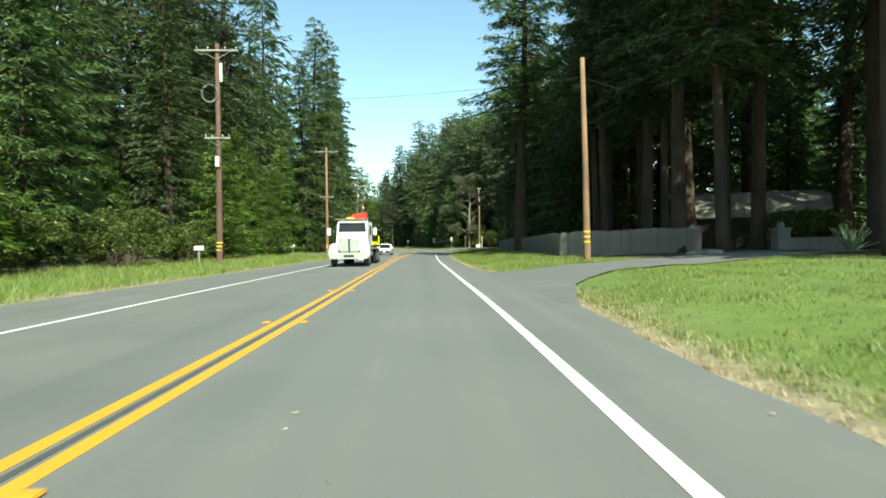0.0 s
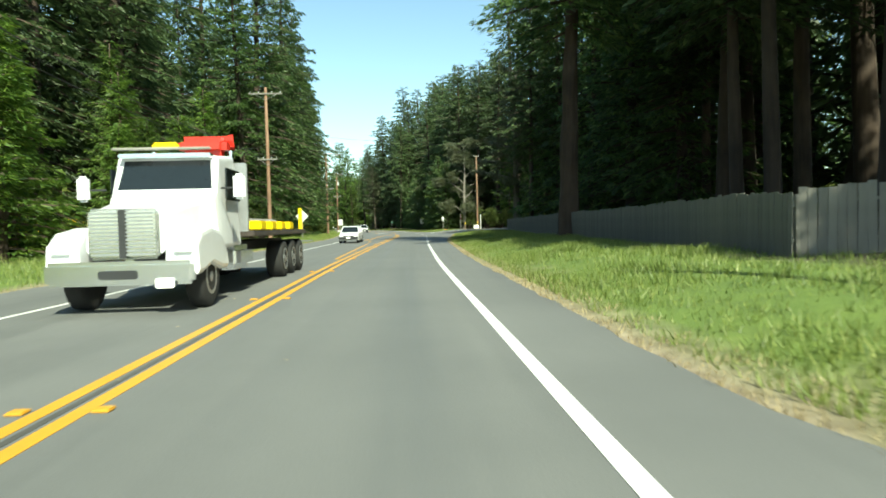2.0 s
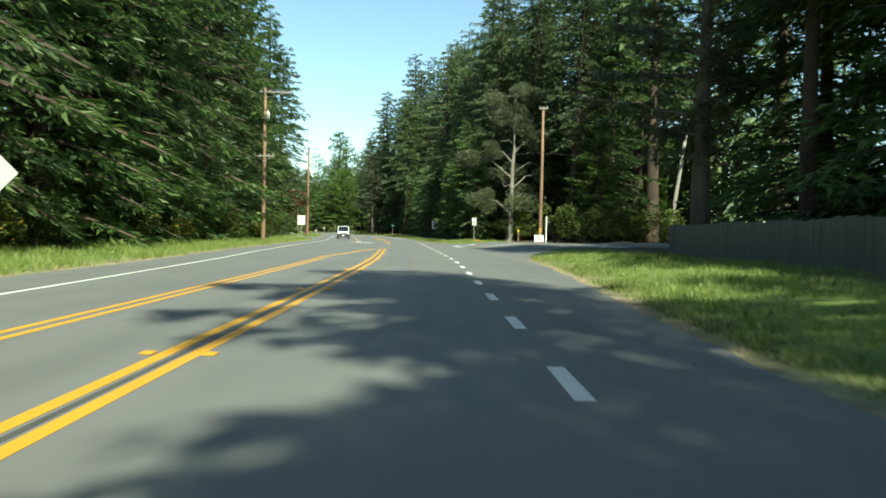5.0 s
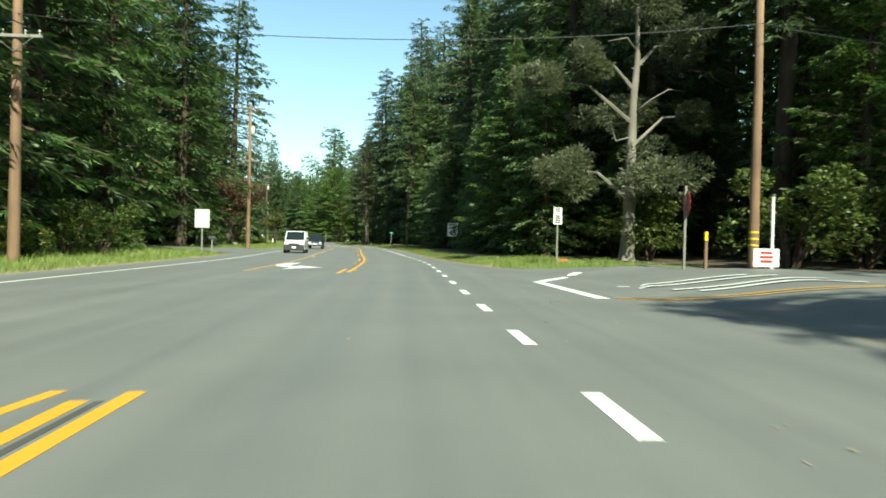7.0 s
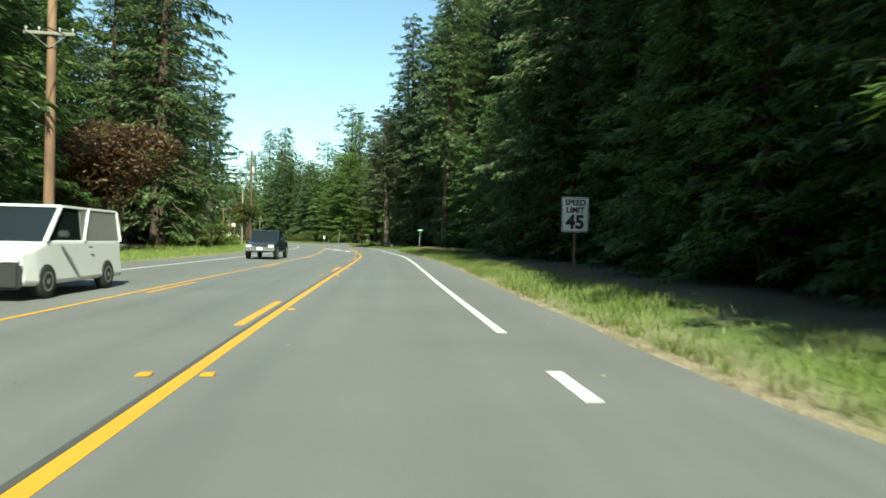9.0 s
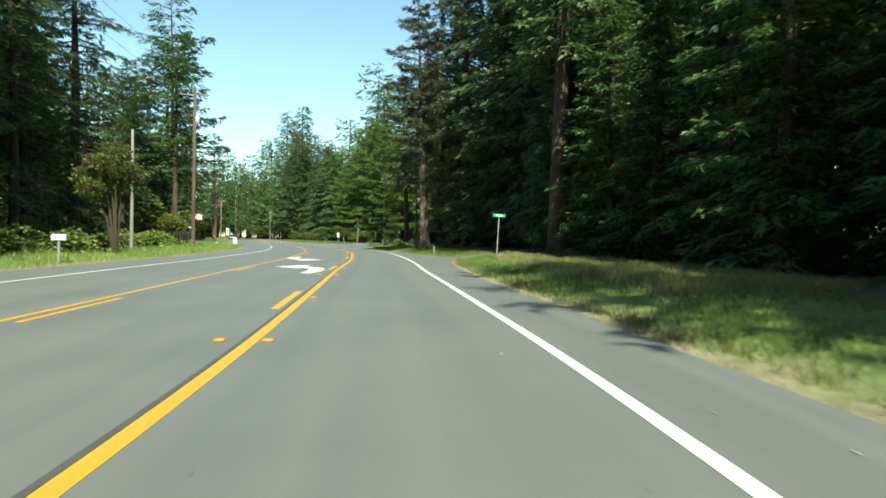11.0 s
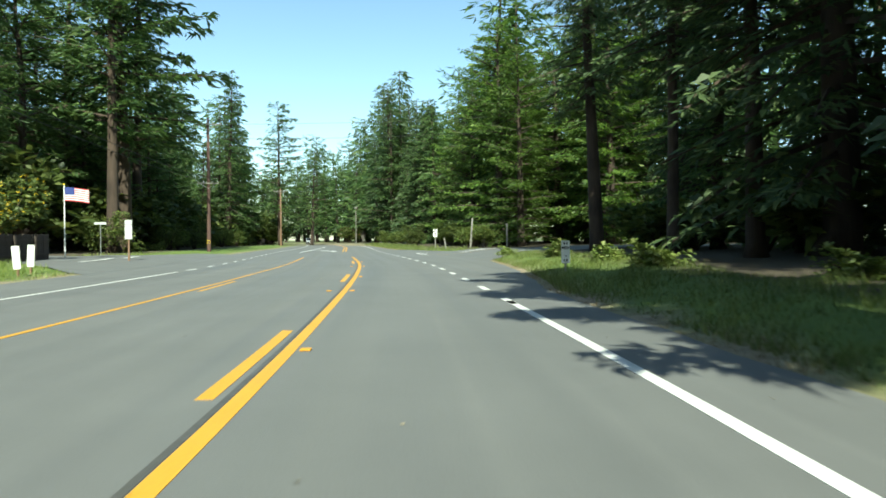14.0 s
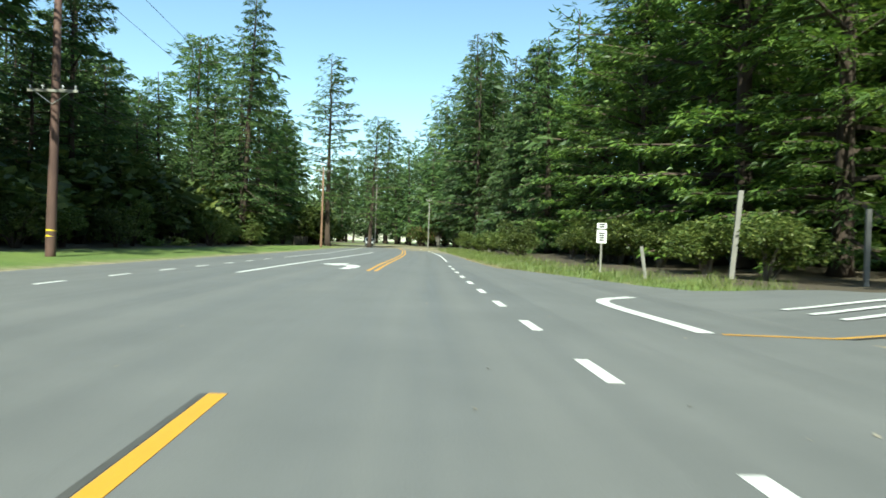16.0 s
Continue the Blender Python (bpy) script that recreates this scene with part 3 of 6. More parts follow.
GIANT = conifer(201, 28, 0.42, 0.36, 6.0, 5200, 0.44, NEEDLE, BARK, "broad spreading conifer with limbs over the road", 0.45, 0.25, 20, "spreading_conifer", 0.1, nleaf=4, rugged=True)
MOSSY = conifer(203, 25, 0.41, 0.26, 4.8, 6600, 0.46, NEEDLE_GREY, MOTTLED, "large old tree with brown mottled trunk and olive foliage", 0.5, 0.1, 16, "mottled_tree", 0.2, nleaf=4, rugged=True, lean=0.012)
GREY_PINE = conifer(97, 17, 0.36, 0.2, 4.4, 3600, 0.38, NEEDLE_GREY, PALE_BARK, "old half-dead cypress with grey lichen and bare limbs", 0.3, 0.0, 9, "old_cypress", 0.45, rugged=True)
SHRUB = [bush(111 + i, r, h, 1700, 0.19, LEAF, "green leafy roadside shrub") for i, (r, h) in enumerate(((1.6, 2.2), (2.2, 3.4)))]
SHRUB_F = [bush(115 + i, r, h, 270, 0.6, LEAF, "green leafy undergrowth shrub in shade") for i, (r, h) in enumerate(((1.6, 2.2), (2.2, 3.4)))]
BROOM = bush(121, 1.4, 1.9, 1300, 0.18, LEAF, "green broom bush with yellow flowers", bloom=BLOOM)
BRAMBLE = bush(131, 2.0, 2.4, 2200, 0.18, LEAF, "tangled green bramble thicket with dry canes", "bramble", bark=PALE_BARK)
FERN = bush(141, 1.2, 0.7, 560, 0.2, GRASS, "bright green fern and weed clump", "fern_clump", "plant")
BRONZE = bush(151, 4.2, 6.5, 4600, 0.3, LEAF_RED, "reddish bronze-leaved small tree with pale stems", "bronze_tree", "tree", None, 1.6, PALE_BARK)
RHODO = bush(161, 2.4, 3.4, 2400, 0.23, LEAF, "rounded garden shrub with yellow blossom", bloom=BLOOM)
PINKS = bush(171, 2.6, 3.0, 1400, 0.3, LEAF, "garden shrub covered in pink blossom", bloom=BLOOM_PINK)
RHODO_TREE = bush(175, 2.5, 6.4, 2400, 0.24, LEAF, "tall rhododendron with pink and red blossom behind ferns", "rhododendron", bloom=BLOOM_PINK, trunk_h=2.4)
OAK = bush(181, 3.4, 7.5, 4400, 0.32, LEAF, "light green broadleaf tree with several stems", "broadleaf_tree", "tree", None, 2.2, PALE_BARK)
for p in (*REDWOOD, *REDWOOD_F, *SPRUCE, *SPRUCE_F, *TALL, *TALL_F, *PINE, *PINE_F, *FIR, *_FIR_F, GREY_PINE, GIANT, MOSSY, *ROUND, *ROUND_F, *LUSH, *SHRUB, *SHRUB_F, BROOM, BRAMBLE, FERN, BRONZE, RHODO, RHODO_TREE, PINKS, OAK):
    p.matrix_world = PARK
RG = random.Random(5)
USED = set()


def plant(kinds, x, y, scale=1.0, jitter=0.15, sink=0.1):
    RG.seed(round(x * 31 + y * 7, 1))
    k = RG.choice(kinds) if isinstance(kinds, (list, tuple)) else kinds
    s = scale * RG.uniform(1 - jitter, 1 + jitter)
    m = pose(x, y, gz(x, y) - sink, RG.uniform(-1.5, 1.5), RG.uniform(-1.5, 1.5), RG.uniform(0, 360)) @ Matrix.Scale(s, 4)
    if k.name not in USED:
        USED.add(k.name)
        k.matrix_world = m
        return k
    ob = copy_thing(k, Matrix())
    ob.matrix_basis = m
    return ob


def row(kinds, y0, y1, off, step, scale=1.0, jx=1.5, jitter=0.18):
    """Trees along the road at an offset from its line."""
    rr = random.Random(round(y0 * 13 + off * 101 + step))
    y = y0
    while y <= y1:
        x, yy = at(y + rr.uniform(-0.3, 0.3) * step, off + rr.uniform(-jx, jx))
        plant(kinds, x, yy, scale, jitter)
        y += step * rr.uniform(0.8, 1.2)


# left side
row(SPRUCE + FIR, 17.9, 73.8, -21.6, 7.62, 1.06, 1.98, 0.18)
row(REDWOOD_F + TALL_F, 4, 142.8, -32.5, 9.16, 1.32, 1.98, 0.18)
row(TALL_F + REDWOOD_F, 7.3, 159.5, -45.7, 10.31, 1.32, 1.98, 0.18)
row(SPRUCE_F, 12, 155.3, -56.3, 7.82, 1.06, 1.98, 0.18)
row(SPRUCE + REDWOOD, 105.3, 162.7, -17.2, 6.26, 1.32, 1.06, 0.18)
row(FIR, 76.3, 105.3, -19.9, 7.91, 1.32, 1.98, 0.18)
row(REDWOOD, 73.8, 111.7, -27.1, 9.48, 1.25, 1.98, 0.18)
for bx, by, bs in ((-21.28, 169.27, 1.32), (-20.95, 178.33, 1.39), (-22.45, 197.83, 1.32), (-25.06, 207.87, 1.06), (-28.52, 187.97, 1.45)):
    plant(SPRUCE[1], bx, by, bs, 0.04)
row(REDWOOD + SPRUCE, 234.3, 271.4, -27.6, 9.98, 1.12, 1.98, 0.18)
plant(REDWOOD[0], -28.28, 237.33, 1.29, 0.02)
plant(SPRUCE[0], -29.02, 207.81, 1.45, 0.02)
row(REDWOOD + TALL, 274.4, 307.8, -31, 9.01, 1.12, 1.98, 0.18)
row(REDWOOD_F + TALL_F, 162, 271.6, -39.4, 8.43, 1.32, 1.98, 0.18)
row(ROUND + PINE, 239.9, 314.9, -35.7, 8.04, 1.12, 1.98, 0.18)
row(ROUND + PINE_F + REDWOOD_F, 194.6, 329.3, -55.7, 8.75, 1.32, 1.98, 0.18)
row(PINE_F + ROUND[:1], 345.5, 436, -54.8, 10.64, 1.12, 1.98, 0.18)
for bx, by, bs in ((-67.31, 335.5, 1.25), (-72.41, 345.59, 1.39), (-79.1, 340.63, 1.32), (-84.1, 352.97, 1.32), (-90.89, 345.56, 1.45), (-95.64, 360.49, 1.32), (-103.9, 352.88, 1.45), (-111.47, 366.99, 1.32), (-63.47, 326.55, 1.06), (-62.57, 342.51, 1.65), (-60.01, 338.06, 1.45), (-69.58, 353.03, 1.58)):
    plant(ROUND + PINE, bx, by, bs, 0.08)
row(REDWOOD_F + PINE_F, 166.2, 323.4, -77.5, 11.03, 1.12, 1.98, 0.18)
row(SPRUCE_F, 167, 343.1, -66.5, 6.78, 0.73, 1.98, 0.18)
row(SPRUCE_F, 345.4, 436, -68, 6.66, 0.53, 1.98, 0.18)
row(PINE, 312.4, 343.3, -41.5, 10.3, 1.25, 1.98, 0.18)
row(ROUND[:1], 353.9, 422.3, -28.3, 10.53, 0.79, 1.98, 0.18)
plant(PINE[1], -87.74, 375.01, 1.32, 0.02)
plant(PINE[0], -78.47, 367.13, 0.99, 0.02)
plant(SPRUCE[1], -86.4, 399.44, 1.25, 0.02)
plant(ROUND[1], -92, 432, 1.25, 0.02)
plant(ROUND[0], -86, 437, 1.02, 0.02)
plant(REDWOOD[2], -69, 448, 1.1, 0.02)
plant(REDWOOD[2], -62, 449, 1.0, 0.02)
row(ROUND_F, 419.8, 595.2, -25.2, 8.64, 1.25, 1.98, 0.18)
row(ROUND_F, 356.5, 428.5, -40.3, 9.16, 1.06, 1.98, 0.18)
row(ROUND_F + PINE_F, 435.9, 582, -41, 8.63, 1.45, 1.98, 0.18)
# right side
row(TALL, 39.7, 61.5, 19, 4.63, 0.98, 1.32, 0.08)
row(TALL, 62.7, 78.8, 22.2, 5.19, 0.95, 1.32, 0.08)
row(TALL, 78.8, 118.7, 27.7, 5.99, 0.99, 1.32, 0.08)
row(SPRUCE, 76.2, 118.7, 21.1, 6.65, 1.12, 1.06, 0.1)
row(TALL, 37, 78.8, 28, 9.83, 1.12, 1.98, 0.08)
row(TALL + TALL_F, 19, 78.7, 37.2, 11.19, 1.19, 2.64, 0.12)
row(TALL_F + REDWOOD_F, 78.7, 123.5, 36.3, 6.59, 1.32, 2.64, 0.12)
row(SPRUCE, 40, 84, 46.5, 7.34, 0.73, 2.64, 0.18)
row(TALL_F, 0.6, 76.1, 50.3, 11.32, 1.25, 3.96, 0.18)
row(TALL_F + SPRUCE_F, 78.6, 133.8, 48.3, 6.57, 1.25, 3.96, 0.18)
row(SPRUCE_F, 0.9, 81.2, 62.1, 7.53, 0.66, 2.64, 0.18)
row(SPRUCE_F, 81.2, 128.6, 58.8, 9.21, 0.92, 3.96, 0.18)
row(REDWOOD_F, 75.9, 142.4, 73.4, 15.95, 1.32, 6.6, 0.18)
row(SPRUCE_F, -12.4, 75.9, 78, 12.62, 0.79, 5.28, 0.18)
row(REDWOOD, 205, 214, 15, 8, 1.1, 1.0, 0.1)
row(REDWOOD, 218, 275, 25, 7, 1.38, 1.2, 0.06)
# TALL trees added for the shade they throw on side road mouth and verge
plant(TALL[1], 17.6, 112, 0.95, 0.02)
plant(TALL[0], 20.2, 106, 0.9, 0.02)
plant(TALL[0], 20.5, 161, 1.0, 0.02)
plant(LUSH[0], 22.4, 157.5, 0.72, 0.02)
plant(FIR[1], 32, 165.5, 1.1, 0.02)
plant(SHRUB, 36.5, 164.5, 1.3, 0.05)
row(REDWOOD, 174, 200, 18, 8, 1.15, 1.0, 0.1)
# unseen tree added to shade the right verge and fence
for bx, by in ((20, 27.5),):
    plant(TALL, bx, by, 1.2, 0.05)
plant(GIANT, 11.72, 70.96, 1.32, 0.02)
# trees out of view, placed for their shade over driveway and fence panels
for bx, by, bs in ((23.12, 17.44, 0.99), (25.75, 25.36, 1.06), (29.73, 12.17, 1.06), (29.04, 31.97, 0.99), (34.33, 21.42, 1.12)):
    plant(TALL, bx, by, bs, 0.05)
# TALL[0] here is added to cast shade on the mottled trunk
plant(TALL[0], 0.6, 262.13, 1.06, 0.02)
plant(TALL[1], 3.38, 266.66, 1.12, 0.02)
plant(MOSSY, -9.54, 287.59, 0.98, 0.02)
plant(LUSH[0], 9.6, 179.5, 0.78, 0.02)
plant(FIR[0], 10.46, 173.65, 1.19, 0.02)
plant(GREY_PINE, 17.09, 120.28, 1.32, 0.02)
lichen_cypress(13.79, 164.17)
row(SPRUCE, 161.1, 182.5, 25.3, 6.7, 1.12, 1.98, 0.18)
row(SPRUCE, 170.5, 195.4, 11.5, 3.54, 0.59, 0.4, 0.1)
row(SPRUCE, 194.1, 205.7, 13.7, 3.47, 0.69, 0.4, 0.1)
row(SPRUCE, 207.3, 225.6, 11.2, 3.81, 0.59, 0.4, 0.1)
row(SPRUCE, 227.4, 266.9, 14.4, 4.69, 0.69, 0.46, 0.1)
plant(TALL[2], 14.07, 193.56, 1.08, 0.02)
row(REDWOOD + SPRUCE, 179.3, 217, 24.1, 7.06, 1.25, 1.58, 0.1)
row(SPRUCE, 176.9, 266.9, 18.8, 6.47, 0.99, 1.06, 0.1)
row(REDWOOD_F + TALL_F, 163.8, 285.2, 31.4, 7.5, 1.32, 1.98, 0.18)
row(TALL + REDWOOD, 277.5, 307.5, 17.8, 5.74, 1.25, 1.19, 0.1)
row(TALL, 309.9, 324.7, 15.3, 5.91, 0.82, 1.19, 0.1)
row(TALL + REDWOOD, 269.5, 299.9, 23.7, 6.59, 1.32, 1.98, 0.18)
row(SPRUCE, 303.7, 327.2, 23.3, 5.86, 0.79, 1.98, 0.18)
row(SPRUCE_F, 266.7, 327.3, 32.7, 5.15, 0.99, 1.98, 0.18)
row(REDWOOD_F + SPRUCE_F, 153.9, 286.4, 43.9, 9.46, 1.32, 1.98, 0.18)
row(REDWOOD_F + SPRUCE_F, 153.9, 280.4, 57.1, 10.76, 1.06, 1.98, 0.18)
row(SPRUCE_F + REDWOOD_F, 294.2, 326, 43.1, 5.96, 1.12, 1.98, 0.18)
row(REDWOOD_F, 299.5, 326.1, 54.9, 6.66, 1.25, 1.98, 0.18)
row(LUSH, 348.4, 395.7, 18.8, 6.57, 1.12, 1.32, 0.18)
row(LUSH, 348.4, 383.1, 28.9, 7.99, 1.45, 1.32, 0.18)
row(SPRUCE, 395.7, 435.8, 17.6, 7.35, 1.25, 1.98, 0.18)
row(ROUND_F, 435.8, 595.3, 14.4, 7.97, 1.39, 1.98, 0.18)
row(REDWOOD, 346, 374, 35, 7, 1.25, 1.5, 0.1)
row(ROUND_F + REDWOOD_F[:1], 376, 582.1, 26.7, 8.62, 1.52, 1.98, 0.18)
row(ROUND_F + REDWOOD_F, 376, 582.1, 39.9, 9.92, 1.58, 1.98, 0.18)
row(REDWOOD_F + SPRUCE_F, 349.1, 435.7, 57.4, 7.88, 1.32, 1.98, 0.18)
row(SPRUCE_F, 348.8, 409.2, 48.4, 5.25, 0.79, 1.98, 0.18)
# low undergrowth under the pines left of the last bend
UR = random.Random(8)
for k in range(64):
    ux, uy = UR.uniform(-148, -61), UR.uniform(325, 404)
    if road_frame(ux, uy)[0][0] < -22 and uy > 330 + (-63 - ux) * 0.25:
        if k % 3:
            plant(SHRUB_F, ux, uy, 2.0, 0.3)
        else:
            plant(SPRUCE_F, ux, uy, 0.5, 0.2)
for k in range(9):
    plant(SPRUCE_F + REDWOOD_F, 87 + (k % 3) * 4, 116 + k * 7.9, 1.12)
row(SPRUCE_F, 165.2, 195.8, 39.7, 5.32, 0.73, 1.98, 0.18)
row(SPRUCE_F, 158.3, 190.9, 51.7, 6.8, 0.79, 1.98, 0.18)
# the wood that closes the view where the road bends away
for k in range(34):
    plant(ROUND_F, -251 + UR.uniform(-5, 5) + k * 7.9, 570 + k * 2 + UR.uniform(-18, 18), 1.6)
# shrubs and young growth along the edge of the wood
row(SHRUB + [BROOM] + FIR[:1], 21.1, 81.8, -16.2, 4.3, 1.19, 1.06, 0.18)
row(SHRUB + [BROOM], 101.1, 168.7, -14.6, 5.19, 0.99, 0.79, 0.18)
row(SHRUB_F, 79.1, 104.1, -25.8, 5.56, 1.32, 1.32, 0.18)
row(SHRUB + [FERN], 168.6, 187.2, -19, 5.32, 0.92, 0.79, 0.18)
row([FERN], 241.8, 297.4, -18.1, 2.17, 1.45, 2.11, 0.18)
row(SHRUB + [FERN], 274.3, 312.6, -25.1, 5.11, 1.06, 1.98, 0.18)
row(SHRUB + [FERN], 345.8, 435.9, -20.5, 5.3, 1.06, 0.92, 0.18)
row(SHRUB + FIR[:1], 163.6, 179.2, 15.4, 3.38, 1.25, 1.58, 0.18)
row(SHRUB_F, 352, 470, -25.5, 3.6, 2.1, 1.5, 0.18)
row(SPRUCE_F, 350, 480, -34, 5.5, 0.62, 1.5, 0.18)
row(ROUND_F, 352, 440, -47, 7, 1.15, 2, 0.15)
row(SHRUB_F, 440, 560, -17, 4, 2.2, 1.5, 0.18)
row([FERN], 278.9, 323.5, 10.5, 6.55, 0.92, 1.06, 0.18)
row([BRAMBLE], 347.1, 376.4, 14, 3.05, 1.12, 0.4, 0.18)
row([BRAMBLE] + SHRUB, 377.6, 435.8, 10.5, 5.29, 0.92, 0.79, 0.18)
row(SHRUB, 39.8, 81.5, 30.7, 6.13, 1.32, 3.3, 0.18)
row(SHRUB_F, 78.8, 123.5, 26.4, 4.21, 1.52, 1.98, 0.18)
row(SHRUB_F, 273.5, 325.9, 19.5, 3.41, 1.32, 1.32, 0.18)
for bx, by in ((17.2, 154.41), (19.85, 153.91), (22.61, 154.71), (25.78, 154.47), (29.73, 155.27)):
    plant([BROOM] + SHRUB, bx, by, 1.2)
plant(BRONZE, -24.48, 221.15, 1.32, 0.02)
plant(OAK, -29.26, 246.16, 1.06, 0.02)
plant(OAK, -23.33, 178.32, 0.92, 0.02)
plant(RHODO_TREE, -25.9, 259.7, 1.0, 0.02)
plant(RHODO, -49.09, 315.81, 1.32, 0.02)
plant(PINKS, -92.4, 478, 1.72, 0.02)
plant(PINKS, -90.2, 480.5, 1.45, 0.02)
plant(OAK, -84.18, 468.75, 1.19, 0.02)

# ---- road paint ----
def line(name, y0, y1, off, w, material, label, z=0.005):
    lo = (off[0], [v - w / 2 for v in off[1]]) if isinstance(off, tuple) else off - w / 2
    hi = (off[0], [v + w / 2 for v in off[1]]) if isinstance(off, tuple) else off + w / 2
    return tagged(strip(name, y0, y1, lo, hi, z, material, thick=0.004), label, "road marking", kind="structure")


LW = ([-180, 20, 50, 85, 122, 140, 200, 270, 300, 330, 800], [-4.25, -4.2, -3.9, -4.3, -6.9, -7.5, -7.9, -7.8, -7.4, -7.2, -7.0])
LY = ([153, 265, 290, 310, 340], [-3.75, -3.85, -4.0, -3.9, -3.4])
LANE = 3.55
WL, YL = "white painted road edge line, slightly worn", "yellow painted centre line, slightly worn"
line("edge_line", -180, 77.5, LANE, 0.15, WHITE_PAINT, WL)
line("edge_line", 181.6, 298.6, LANE, 0.15, WHITE_PAINT, WL)
line("edge_line", 368, 610, LANE, 0.15, WHITE_PAINT, WL)
line("edge_line", -180, 312, LW, 0.12, WHITE_PAINT, WL)
line("edge_line", 366, 610, LW, 0.12, WHITE_PAINT, WL)
line("centre_line", -180, 134.2, 0.0, 0.14, YELLOW_PAINT, YL)
line("centre_line", -180, 133.9, -0.29, 0.14, YELLOW_PAINT, YL)
line("tar_seam", -180, 133.9, -0.145, 0.06, TAR, "dark tar seam between the painted lines", 0.004)
line("centre_line", 57, 80.5, ([57, 80.5], [-0.62, -1.15]), 0.13, YELLOW_PAINT, YL)
line("centre_line", 94, 134.2, ([94, 119, 134.2], [-2.35, -2.4, -0.58]), 0.12, YELLOW_PAINT, YL)
line("centre_line", 94, 133.2, ([94, 119, 133.2], [-2.62, -2.67, -0.86]), 0.12, YELLOW_PAINT, YL)
line("centre_line", 153.6, 331.5, 0.0, 0.15, YELLOW_PAINT, YL)
line("tar_seam", 156, 331.5, -0.115, 0.06, TAR, "dark tar seam beside the painted line", 0.004)
line("centre_line", 153.2, 331.5, LY, 0.11, YELLOW_PAINT, YL)
line("centre_line", 352, 610, 0.0, 0.15, YELLOW_PAINT, YL)
line("centre_line", 352, 610, -0.33, 0.15, YELLOW_PAINT, YL)
line("channel_line", 348, 394, ([348, 394], [-4.6, -3.6]), 0.2, WHITE_PAINT, WL)

DASHES = [(y - 3.75, y, -0.29, 0.15, YELLOW_PAINT) for y in (156.4, 171.1, 185.9, 203.0, 220.1, 237.2, 251.4, 266.1, 280.6, 294.9, 308.8, 322.8)]
DASHES += [(y, y + 3.7, float(np.interp(y, *LY)) + 0.3, 0.11, YELLOW_PAINT) for y in (158, 173, 187.5, 202, 217, 231.5, 246, 260.5, 274, 288, 302)]
DASHES += [(y, y + 3.2, o, 0.13, YELLOW_PAINT) for y, o in ((83.5, -1.4), (89, -1.75))]
DASHES += [(112.00 + 3.713 * k - 1.25, 112.00 + 3.713 * k, LANE, 0.17, WHITE_PAINT) for k in range(-8, 19)]
DASHES += [(302.56 + 3.422 * k - 1.15, 302.56 + 3.422 * k, LANE, 0.17, WHITE_PAINT) for k in range(-1, 18)]
for k in range(15):
    y = 313.5 + 3.422 * k
    DASHES.append((y, y + 1.2, float(np.interp(y, *LW)), 0.14, WHITE_PAINT))
for y0, y1, o, w, m in DASHES:
    d = strip("dash", y0, y1, o - w / 2, o + w / 2, 0.005, m, road, thick=0.004, step=0.8)

# raised markers beside the yellow lines
mbm = bmesh.new()
box(mbm, 0, 0, 0.012, 0.13, 0.13, 0.024, 0.008)
marker = part("raised_marker", mbm, YELLOW_PAINT, road, "small yellow raised pavement marker")
MARK = [(5.52 + 7.346 * k, o) for k in range(-1, 17) for o in (0.16, -0.45)] + [(d + k, o) for d in (156.4, 171.1, 185.9, 203.0, 220.1, 237.2, 251.4, 266.1, 280.6, 294.9, 308.8, 322.8) for k, o in ((-1.6, 0.19), (-7.3, 0.19), (-7.3, -0.38)) if d + k > 153]
for i, (yy, o) in enumerate(MARK):
    ob = marker if i == 0 else new("raised_marker", marker.data)
    ob.parent = road
    px, py = at(yy, o)
    ob.matrix_basis = pose(px, py, 0.002, 0, 0, heading(yy))


def turn_arrow(y, off, back=False):
    """A curved left-turn arrow painted on the turn lane, from its tail."""
    mid = spline([(0, 0), (0.12, 1.2), (0.14, 2.1), (0.0, 2.9), (-0.35, 3.5), (-0.65, 3.7)], 0.25)
    n = len(mid)
    T = np.gradient(mid, axis=0)
    T /= np.linalg.norm(T, axis=1)[:, None]
    R = np.stack([T[:, 1], -T[:, 0]], 1) * np.linspace(0.17, 0.33, n)[:, None]
    V = [tuple(p) for pr in zip(mid + R, mid - R) for p in pr]
    F = [(2 * i, 2 * i + 2, 2 * i + 3, 2 * i + 1) for i in range(n - 1)]
    V += [(-0.35, 5.2), (-1.45, 3.75), (-0.5, 2.5)]
    F.append((2 * n, 2 * n + 1, 2 * n + 2))
    g = -1 if back else 1
    px, py = at(y, off)
    ob = mesh_object("turn_arrow", [(g * v[0] * 1.25, g * v[1] * 1.35, 0.006 if i < 2 * n else 0.01) for i, v in enumerate(V)], F, WHITE_PAINT)
    ob.matrix_world = pose(px, py, 0, 0, 0, heading(y))
    return tagged(ob, "white curved left-turn arrow painted on asphalt", "road marking", "turn arrows", "structure")


turn_arrow(244.9, -0.95)
turn_arrow(264.0, -3.3, True)
turn_arrow(162.1, -3.2, True)
turn_arrow(353.0, -1.5)


